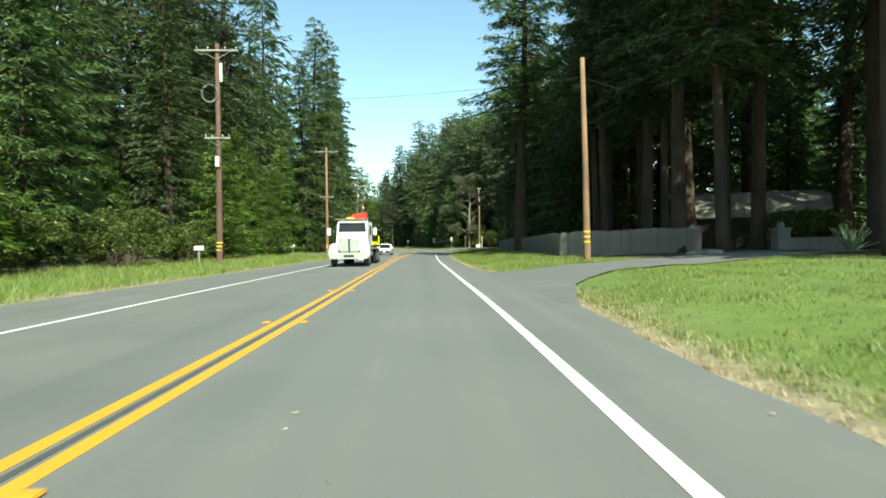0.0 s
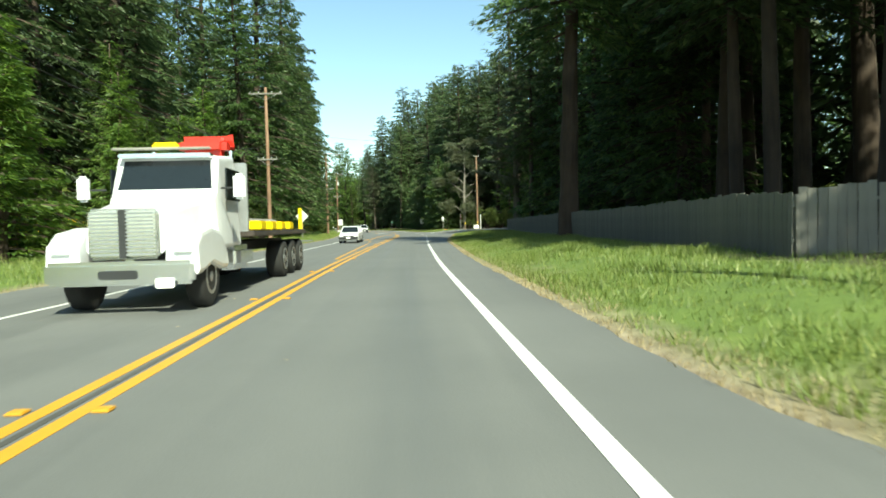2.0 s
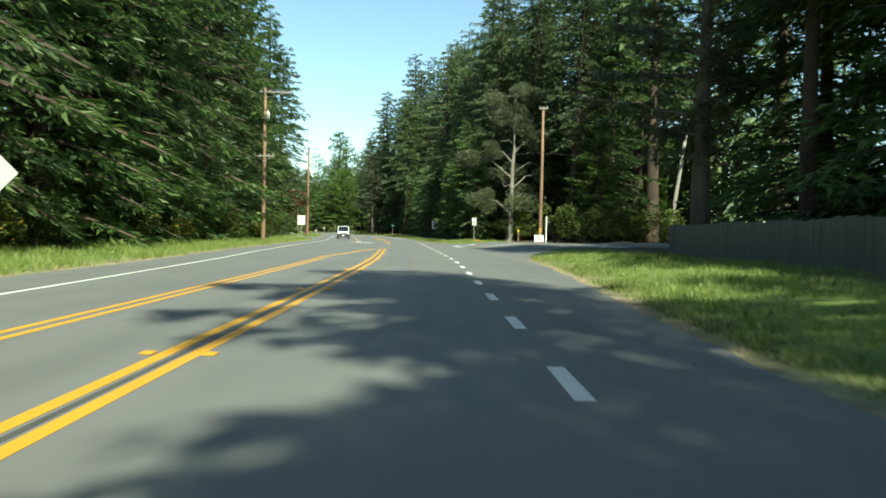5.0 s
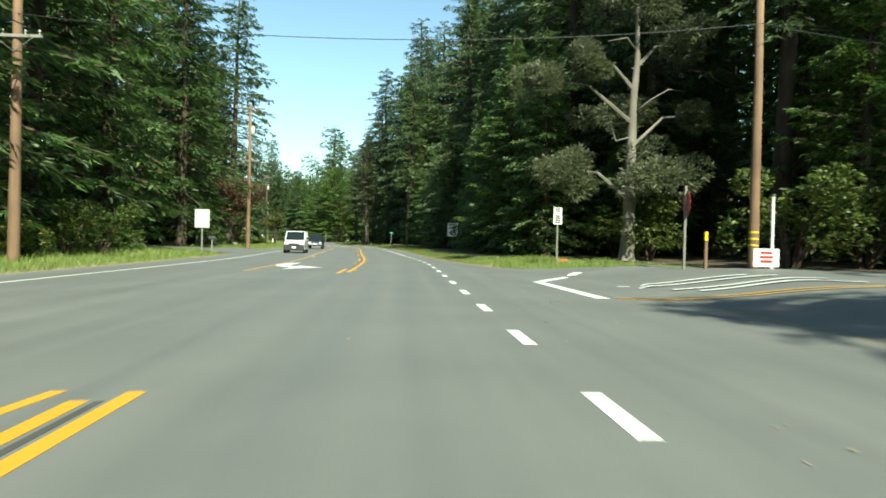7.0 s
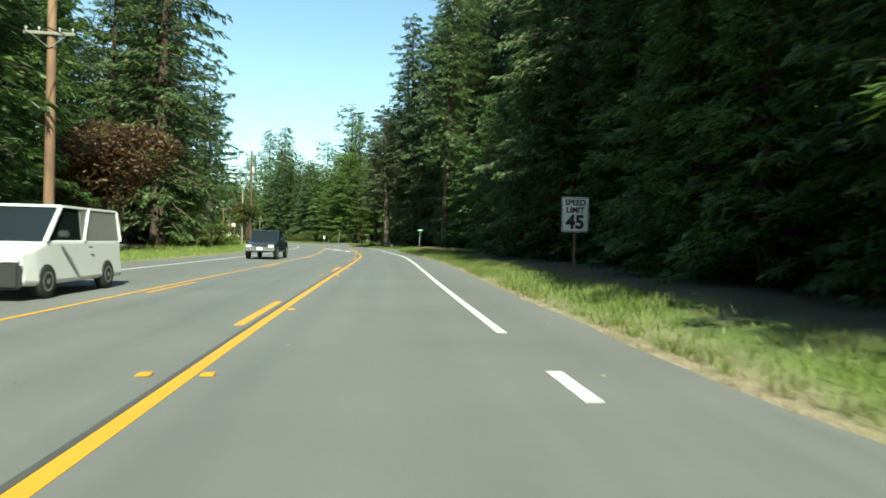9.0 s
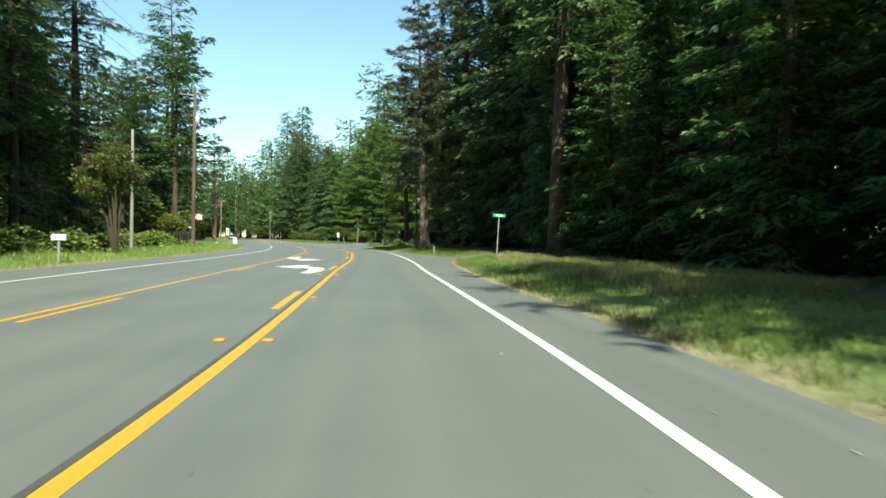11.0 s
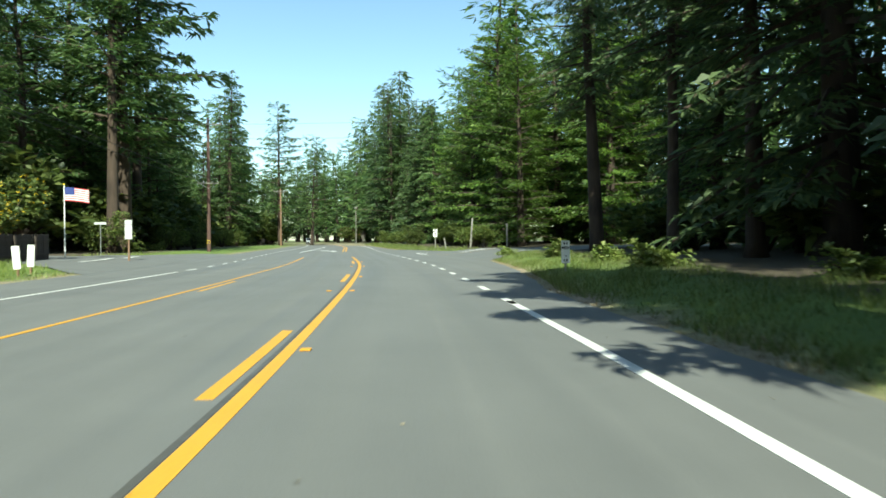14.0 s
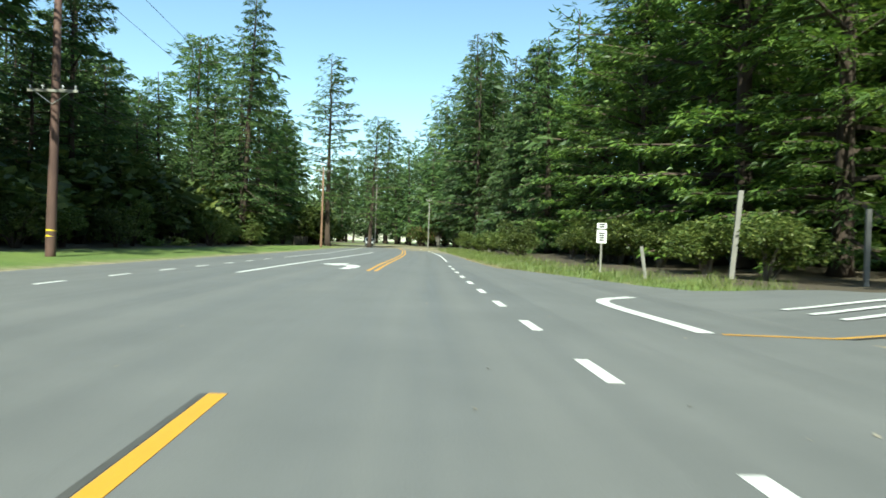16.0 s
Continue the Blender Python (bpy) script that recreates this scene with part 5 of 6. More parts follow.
def plate(w, h, z, material, parent, y=-0.05, name="sign_plate", corner=0.03, diamond=False, sides=0):
    bm = bmesh.new()
    if sides:
        pts = [(w / 2 * math.cos((k + 0.5) * 2 * math.pi / sides), w / 2 * math.sin((k + 0.5) * 2 * math.pi / sides)) for k in range(sides)]
    else:
        pts = []
        for sx, sy, a0 in ((1, 1, 0), (-1, 1, 90), (-1, -1, 180), (1, -1, 270)):
            for a in (0, 45, 90):
                pts.append((sx * (w / 2 - corner) + corner * math.cos(radians(a0 + a)), sy * (h / 2 - corner) + corner * math.sin(radians(a0 + a))))
    if diamond:
        pts = [((p[0] - p[1]) * 0.7071, (p[0] + p[1]) * 0.7071) for p in pts]
    f = [bm.verts.new((p[0], y, z + p[1])) for p in pts]
    g = [bm.verts.new((p[0], y + 0.012, z + p[1])) for p in pts]
    bm.faces.new(f)
    bm.faces.new(g[::-1])
    for k in range(len(pts)):
        bm.faces.new((f[k - 1], g[k - 1], g[k], f[k]))
    bmesh.ops.recalc_face_normals(bm, faces=bm.faces)
    return part(name, bm, material, parent)


def bars(parent, z, w, rows, h, material, y=-0.062, gap=1.7):
    """Writing too small to read, as plain bars."""
    rr = random.Random(int(z * 100) + rows)
    for k in range(rows):
        bm = bmesh.new()
        ww = w * rr.uniform(0.7, 1.0)
        box(bm, 0, y, z - k * h * gap, ww, 0.003, h)
        part("lettering_bar", bm, material, parent)


def sign_root(x, y, label, turn=0.0, post_h=2.0, post=GREYWOOD, w=0.09, lean=(0, 0), name="road_sign", category="sign"):
    root = empty(name, pose(x, y, gz(x, y), lean[0], lean[1], turn), label, category, "roadside signs")
    bm = bmesh.new()
    box(bm, 0, 0, post_h / 2 - 0.15, w, w * 0.9, post_h + 0.3, 0.006)
    part("post", bm, post, root)
    return root


s = sign_root(6.25, 201.1, "white speed limit sign on a dark post", 4, 2.69, POLE)
p = plate(1.2, 1.53, 2.26, SIGNWHITE, s, corner=0.05)
plate(1.15, 1.48, 2.26, INK, p, -0.0515, "border", 0.05)
plate(1.1, 1.43, 2.26, SIGNWHITE, p, -0.053, "face", 0.05)
R90 = lambda z, y=-0.06: pose(0, y, z, 90, 0, 0)
text_part("SPEED", 0.343, p, R90(2.78))
text_part("LIMIT", 0.343, p, R90(2.45))
text_part("45", 0.818, p, R90(1.91))

s = sign_root(-12.85, 175.3, "pale back of a rectangular road sign on a post", 5, 3.02, GREYWOOD)
plate(1, 1.29, 2.45, SIGNBACK, s, -0.062)
s = sign_root(-10.9, 107.7, "grey back of a diamond warning sign on a post", 0, 3.28, GREYWOOD)
plate(1.08, 1.08, 2.69, SIGNBACK, s, -0.062, diamond=True)
s = sign_root(9.15, 160.8, "small white two-part notice sign on a post", 0, 2.69, GREYWOOD, 0.08)
for z, h in ((2.62, 0.26), (2.2, 0.55)):
    p = plate(0.42, h, z, SIGNWHITE, s)
    bars(p, z + h * 0.25, 0.29, 2 if h < 0.3 else 4, 0.06, INK)
s = sign_root(11.95, 152.28, "red stop sign seen edge-on, on a wooden post", 82, 3.08, GREYWOOD)
p = plate(1, 1, 2.42, REDSIGN, s, sides=8)
bars(p, 2.42, 0.66, 1, 0.264, SIGNWHITE)
s = sign_root(12.87, 152.55, "short brown wooden marker post with yellow top", 0, 1.43, POLE, 0.1, name="marker_post", category="post")
bm = bmesh.new()
box(bm, 0, -0.0, 1.27, 0.104, 0.096, 0.32)
part("reflector", bm, BANDYEL, s)
s = sign_root(14.92, 152.17, "white yard sign with red lettering by the pole", 0, 0.3, GREYWOOD, 0.05, name="yard_sign")
p = plate(0.95, 0.66, 0.45, SIGNWHITE, s)
bars(p, 0.63, 0.59, 3, 0.092, REDSIGN)
s = sign_root(-3.05, 264.3, "green street name sign on a pale leaning post", 8, 2.55, STEEL, 0.06, (0, 2.5), "street_sign")
p = plate(0.82, 0.22, 2.61, GREENSIGN, s, -0.04)
bars(p, 2.61, 0.55, 1, 0.106, SIGNWHITE, -0.0445)
s = sign_root(-17.25, 309.4, "narrow white postmile paddle on a low post", 14, 0.9, GREYWOOD, 0.06)
p = plate(0.3, 0.79, 0.71, SIGNWHITE, s)
for dx in (-0.053, 0.046):
    bm = bmesh.new()
    box(bm, dx, -0.054, 1.01, 0.046, 0.003, 0.09)
    part("lettering_bar", bm, INK, p)
text_part("MEN", 0.139, p, R90(0.85))
bars(p, 0.57, 0.12, 1, 0.021, INK, -0.054)
for dx in (-0.046, 0.046):
    bm = bmesh.new()
    box(bm, dx, -0.054, 0.42, 0.046, 0.003, 0.09)
    part("lettering_bar", bm, INK, p)
s = sign_root(-33.7, 356.3, "small white two-part notice sign on a post", 18, 2.16, GREYWOOD, 0.08)
for z, h in ((2.03, 0.24), (1.56, 0.58)):
    p = plate(0.43, h, z, SIGNWHITE, s)
    bars(p, z + h * 0.25, 0.29, 2 if h < 0.3 else 4, 0.06, INK)
s = sign_root(-42.4, 318.5, "pale backs of two small signs on a post", 20, 2.16, POLE, 0.09)
plate(0.4, 0.82, 1.7, SIGNBACK, s, -0.06)
plate(0.4, 0.26, 2.26, SIGNBACK, s, -0.06)
s = sign_root(-52.63, 327.96, "street name sign seen edge-on on a thin post", 20, 2.42, STEEL, 0.05, name="street_sign")
plate(0.86, 0.18, 2.45, SIGNBACK, s, -0.04)
s = sign_root(-35.91, 305.07, "white paddle marker on a short post in grass", 16, 0.84, POLE, 0.06, (0, -4))
plate(0.26, 0.82, 0.68, SIGNWHITE, s, -0.045)
s = sign_root(-36.71, 306.35, "white paddle marker on a short post in grass", 16, 0.84, POLE, 0.06, (0, 3))
plate(0.26, 0.82, 0.68, SIGNWHITE, s, -0.045)
for x, y, h, wd, ln, lb in ((-8.03, 277.12, 0.6, 0.13, 0, "short grey wooden bollard post in grass"), (-28.74, 351.3, 3.02, 0.16, 4, "weathered leaning wooden post beside brambles"),
                            (-24.92, 350.69, 2.42, 0.14, 0, "weathered wooden post beside brambles"), (-31.59, 352.55, 1.23, 0.12, -9, "broken weathered wooden post beside brambles")):
    sign_root(x, y, lb, 10, h, GREYWOOD, wd, (0, ln), "wooden_post", "post")


def mailbox(x, y, turn, label, wide=0.2, material=SIGNBACK):
    root = empty("mailbox", pose(x, y, gz(x, y), 0, 0, turn), label, "mailbox", "mailboxes")
    bm = bmesh.new()
    box(bm, 0, 0, 0.4, 0.1, 0.1, 1.1, 0.008)
    part("post", bm, GREYWOOD, root)
    bm = bmesh.new()
    prof = [(-wide / 2, 0)] + [(wide / 2 * math.cos(a), 0.14 + wide / 2 * math.sin(a)) for a in np.linspace(math.pi, 0, 9)] + [(wide / 2, 0)]
    f = [bm.verts.new((px0, -0.26, 0.95 + pz0)) for px0, pz0 in prof]
    g = [bm.verts.new((px0, 0.26, 0.95 + pz0)) for px0, pz0 in prof]
    bm.faces.new(f)
    bm.faces.new(g[::-1])
    for k in range(len(prof)):
        bm.faces.new((f[k - 1], g[k - 1], g[k], f[k]))
    bmesh.ops.recalc_face_normals(bm, faces=bm.faces)
    b_ = part("box", bm, material, root)
    bm = bmesh.new()
    box(bm, 0, -0.27, 1.03, wide * 0.9, 0.015, 0.17, 0.01)
    part("door", bm, material, b_)
    bm = bmesh.new()
    box(bm, wide / 2 + 0.012, 0.05, 1.15, 0.012, 0.03, 0.16)
    part("flag", bm, REDSIGN, b_)
    return root


mailbox(-12.27, 40.84, -80, "grey rural mailbox on a wooden post", 0.24)
mailbox(-17.16, 95.43, -75, "pale double mailbox on a wooden post", 0.36, SIGNWHITE)
mailbox(-14.46, 182.74, -80, "dark mailbox leaning on a wooden post", 0.22, BLACKPLASTIC)
mailbox(-21.35, 247.73, -70, "small mailbox on a post in tall grass", 0.2)


# ---- fences ----
def board_fence(pts, h, label, material, board=0.19, name="board_fence", seed=1):
    """Upright boards, each its own piece, on rails and posts."""
    rg = random.Random(seed)
    pts = [Vector(p) for p in pts]
    root = empty(name, pose(pts[0].x, pts[0].y, 0), label, "fence")
    inv = root.matrix_world.inverted()
    meshes = []
    for k in range(4):
        bm = bmesh.new()
        hh = h * (1 + 0.012 * (k - 1.5))
        box(bm, 0, 0, hh / 2, board * 0.955, 0.022, hh, 0.004)
        me = bpy.data.meshes.new("board")
        bm.to_mesh(me)
        bm.free()
        me.materials.append(material)
        meshes.append(me)
    n = 0
    for a, b in zip(pts, pts[1:]):
        d = b - a
        L = d.length
        az = math.degrees(math.atan2(d.y, d.x))
        for i in range(int(L / board)):
            p = a + d * ((i + 0.5) * board / L)
            ob = new("board", rg.choice(meshes))
            ob.parent = root
            ob.matrix_basis = inv @ pose(p.x, p.y, gz(p.x, p.y) - 0.03 + rg.uniform(-0.015, 0.015), rg.uniform(-0.6, 0.6), rg.uniform(-0.5, 0.5), az)
            n += 1
        side = Vector((-d.y, d.x)).normalized() * 0.05
        for z in (0.4, h - 0.35):
            bm = bmesh.new()
            p0, p1 = a - side, b - side
            tube(bm, [(p0.x, p0.y, gz(*p0) + z), (p1.x, p1.y, gz(*p1) + z)], [0.045, 0.045], 4)
            ob = part("rail", bm, material, root)
            ob.matrix_basis = inv
        for i in range(int(L / 2.4) + 1):
            p = a + d * min(1, i * 2.4 / L) - side * 2.2
            bm = bmesh.new()
            box(bm, p.x, p.y, gz(*p) + h / 2 - 0.2, 0.1, 0.1, h + 0.2)
            ob = part("post", bm, material, root)
            ob.matrix_basis = inv
    return root


FENCEWOOD = wood_mat("fence_boards", (0.115, 0.11, 0.098), (0.24, 0.228, 0.205), (12, 12, 0.8), 0.9, 0.5)
board_fence([(9.95, 44.4), (11.6, 69), (13.1, 92), (15.9, 121.6)], 1.55, "grey weathered board fence along the grass verge", FENCEWOOD, 0.2)
board_fence([(18.6, 43.8), (14.0, 42.9), (9.95, 44.4)], 1.62, "grey weathered board fence panels turning from the road", FENCEWOOD, 0.2, seed=2)
DARKBOARD = wood_mat("dark_stained_boards", (0.028, 0.022, 0.018), (0.07, 0.055, 0.045), (10, 10, 0.6), 0.85, 0.4)
board_fence([(-37.85, 291.61), (-43.19, 307.6), (-47.73, 318.32)], 1.55, "dark stained board fence behind the grass verge", DARKBOARD, 0.24, seed=3)
board_fence([(-23.7, 152.82), (-25.31, 176.39)], 1.9, "dark weathered board fence under spruce trees", DARKBOARD, 0.26, seed=4)
board_fence([(-23.34, 205.11), (-23.93, 216.74)], 1.35, "grey plain board fence beside bronze-leaved tree", GREYWOOD, 0.26, seed=5)
board_fence([tuple(at(419, -17)), tuple(at(438, -17))], 1.5, "brown board fence at a far driveway", DARKBOARD, 0.3, seed=6)


# ---- vehicles: the front at y = 0, the tail towards +y ----
def loft(bm, rings):
    """Skin over rings of equally many points, with both ends closed."""
    vs = [[bm.verts.new(p) for p in r] for r in rings]
    n = len(vs[0])
    for a, b in zip(vs, vs[1:]):
        for k in range(n):
            bm.faces.new((a[k], a[(k + 1) % n], b[(k + 1) % n], b[k]))
    bm.faces.new(vs[0][::-1])
    bm.faces.new(vs[-1])
    bmesh.ops.recalc_face_normals(bm, faces=bm.faces)
    return bm


def section(y, w, z0, z1, r=0.12, tuck=0.93):
    """A rounded body section: half-width w between heights z0 and z1."""
    pts = []
    for sx, sz, a0 in ((1, 1, 0), (-1, 1, 90), (-1, -1, 180), (1, -1, 270)):
        cz = z1 - r if sz > 0 else z0 + r
        ww = w * (tuck if sz > 0 else 1.0)
        for a in (0, 30, 60, 90):
            pts.append((sx * (ww - r) + r * math.cos(radians(a0 + a)), y, cz + r * math.sin(radians(a0 + a))))
    return pts


def wheel(parent, x, y, r, w, rim=STEEL, label="black tyre on a steel rim"):
    bm = bmesh.new()
    prof = [(-w / 2, r * 0.62), (-w / 2, r * 0.9), (-w * 0.4, r), (w * 0.4, r), (w / 2, r * 0.9), (w / 2, r * 0.62)]
    loft(bm, [[(x + a, y + q * math.cos(t), r + q * math.sin(t)) for t in np.linspace(0, 2 * math.pi, 20, endpoint=False)] for a, q in prof])
    wh = part("wheel", bm, RUBBER, parent, label, True)
    bm = bmesh.new()
    s = 1 if x > 0 else -1
    loft(bm, [[(x + s * a, y + q * math.cos(t), r + q * math.sin(t)) for t in np.linspace(0, 2 * math.pi, 14, endpoint=False)]
              for a, q in ((w * 0.2, r * 0.6), (w * 0.51, r * 0.6), (w * 0.53, r * 0.5), (w * 0.42, r * 0.4), (w * 0.5, r * 0.18), (w * 0.54, r * 0.12))])
    part("rim", bm, rim, wh)
    return wh


def slab(parent, name, material, cx, cy, cz, sx, sy, sz, bevel=0.02, label=""):
    bm = bmesh.new()
    box(bm, cx, cy, cz, sx, sy, sz, bevel)
    return part(name, bm, material, parent, label)


def place_vehicle(root, y, off):
    px0, py0 = at(y, off)
    root.matrix_world = pose(px0, py0, 0.005, 0, 0, heading(y))


def car(kind, paint, label, lower=None):
    """A wagon, a compact van or a pickup."""
    root = empty(kind, Matrix(), label, "car" if kind != "delivery_van" else "van", "vehicles")
    lower = lower or paint
    if kind == "station_wagon":
        L, w, hood, belt, roofz = 4.6, 0.85, 0.86, 0.92, 1.42
        gh = [(1.2, 4.45), (1.95, 4.05)]
        zf = 0.66
    elif kind == "delivery_van":
        L, w, hood, belt, roofz = 4.6, 0.92, 1.08, 1.18, 1.9
        gh = [(0.9, 4.55), (1.65, 4.45)]
        zf = 0.86
    else:
        L, w, hood, belt, roofz = 5.5, 0.93, 1.08, 1.15, 1.78
        gh = [(1.45, 3.7), (2.15, 3.45)]
        zf = 0.86
    base = 0.22 if kind == "station_wagon" else (0.26 if kind == "delivery_van" else 0.42)
    bm = bmesh.new()
    loft(bm, [section(0.0, w * 0.86, base + 0.14, zf, 0.09), section(0.1, w * 0.95, base + 0.03, zf + 0.08, 0.1), section(0.5, w, base, hood - 0.06, 0.1), section(gh[0][0], w, base, hood + 0.04, 0.1),
              section(gh[0][0] + 0.25, w, base, belt, 0.1), section(gh[0][1] - 0.1, w, base, belt, 0.1), section(L - 0.25, w, base, belt - (0.02 if kind != "pickup_truck" else 0.05), 0.1), section(L, w * 0.93, base + 0.16, belt - 0.1, 0.1)])
    part("body", bm, paint, root, smooth=False)
    # cabin glass
    bm = bmesh.new()
    z0, z1 = belt - 0.06, roofz - 0.04
    (a0, a1), (b0, b1) = gh
    wb, wt = w * 0.9, w * (0.74 if kind == "station_wagon" else 0.82)
    tint = [(-wb, a0, z0), (wb, a0, z0), (wb, a1, z0), (-wb, a1, z0)]
    top = [(-wt, b0, z1), (wt, b0, z1), (wt, b1, z1), (-wt, b1, z1)]
    loft(bm, [tint, top])
    cab = part("cabin_glass", bm, GLASS, root, "dark tinted windows")
    bm = bmesh.new()
    loft(bm, [[(-wt - 0.03, b0 - 0.06, z1 - 0.02), (wt + 0.03, b0 - 0.06, z1 - 0.02), (wt + 0.03, b1 + 0.05, z1 - 0.02), (-wt - 0.03, b1 + 0.05, z1 - 0.02)],
              [(-wt - 0.02, b0, z1 + 0.03), (wt + 0.02, b0, z1 + 0.03), (wt + 0.02, b1, z1 + 0.03), (-wt - 0.02, b1, z1 + 0.03)],
              [(-wt * 0.86, b0 + 0.12, roofz), (wt * 0.86, b0 + 0.12, roofz), (wt * 0.86, b1 - 0.1, roofz), (-wt * 0.86, b1 - 0.1, roofz)]])
    part("roof", bm, paint, root)
    posts = [(0, 1), (1, 1)] if kind == "pickup_truck" else [(0, 1), (0.45, 1), (1, 1)]
    for f, _ in posts:
        for s in (-1, 1):
            bm = bmesh.new()
            ya, yb = a0 + (a1 - a0) * f, b0 + (b1 - b0) * f
            tube(bm, [(s * wb, ya, z0), (s * wt, yb, z1)], [0.05, 0.045], 6)
            part("pillar", bm, paint, root)
    if kind == "delivery_van":
        for s in (-1, 1):
            bm = bmesh.new()
            loft(bm, [[(s * (wb + 0.012), 2.45, z0), (s * (wt + 0.012), 2.45, z1), (s * (wt + 0.012), 4.42, z1), (s * (wb + 0.012), 4.45, z0)], [(s * (wb - 0.02), 2.45, z0), (s * (wt - 0.02), 2.45, z1), (s * (wt - 0.02), 4.42, z1), (s * (wb - 0.02), 4.45, z0)]])
            part("cargo_panel", bm, GREYCAR, root)
    slab(root, "bumper", BLACKPLASTIC if kind != "pickup_truck" else CHROME, 0, 0.02, base + 0.22, w * 1.86, 0.16, 0.26 if kind != "delivery_van" else 0.5, 0.05)
    slab(root, "grille", BLACKPLASTIC, 0, -0.005, zf - 0.1, w * 0.95, 0.05, 0.16, 0.015)
    if kind == "pickup_truck":
        slab(root, "grille_bar", CHROME, 0, -0.04, zf - 0.1, w * 0.95, 0.02, 0.05, 0.008)
        slab(root, "bed_floor", BLACKPLASTIC, 0, 4.5, belt - 0.03, w * 1.6, 1.7, 0.05)
    for s in (-1, 1):
        slab(root, "headlight", LAMP, s * w * 0.7, 0.02, zf - 0.06, w * 0.36, 0.1, 0.17, 0.03)
        slab(root, "door_mirror", paint if kind != "delivery_van" else BLACKPLASTIC, s * (w + 0.1), a0 + 0.35, belt + 0.1, 0.2, 0.1, 0.15, 0.03)
        bm = bmesh.new()
        box(bm, s * (w * 1.0), (a0 + a1) * 0.5, belt - 0.18, 0.02, 0.16, 0.03, 0.006)
        part("door_handle", bm, BLACKPLASTIC, root)
        for yy in (0.85, L - 0.95):
            wheel(root, s * (w - 0.1), yy, 0.31 if kind == "station_wagon" else 0.34 if kind == "delivery_van" else 0.39, 0.22)
    slab(root, "number_plate", SIGNWHITE, 0, -0.07, base + 0.24, 0.32, 0.015, 0.16, 0.004)
    if kind == "station_wagon":
        for s in (-1, 1):
            bm = bmesh.new()
            tube(bm, [(s * wt * 0.85, b0 + 0.2, roofz + 0.06), (s * wt * 0.85, b1 - 0.2, roofz + 0.06)], [0.018, 0.018], 6)
            part("roof_rail", bm, BLACKPLASTIC, root)
        slab(root, "lower_trim", GREYCAR, 0, 2.3, base + 0.1, w * 2.03, 4.3, 0.2, 0.04)
        slab(root, "bonnet_scoop", paint, 0, 0.75, hood - 0.02, 0.5, 0.4, 0.06, 0.02)
    return root


wagon = car("station_wagon", WHITECAR, "white station wagon with grey lower trim on the road")
place_vehicle(wagon, 84.0, -3.0)
van = car("delivery_van", WHITECAR, "white compact delivery van with black bumper on the road")
place_vehicle(van, 185.0, -5.7)
pickup = car("pickup_truck", DARKCAR, "dark blue pickup truck with chrome bumper on the road")
place_vehicle(pickup, 212.0, -5.7)
far_van = copy_thing(van, Matrix())
place_vehicle(far_van, 455, -5.4)


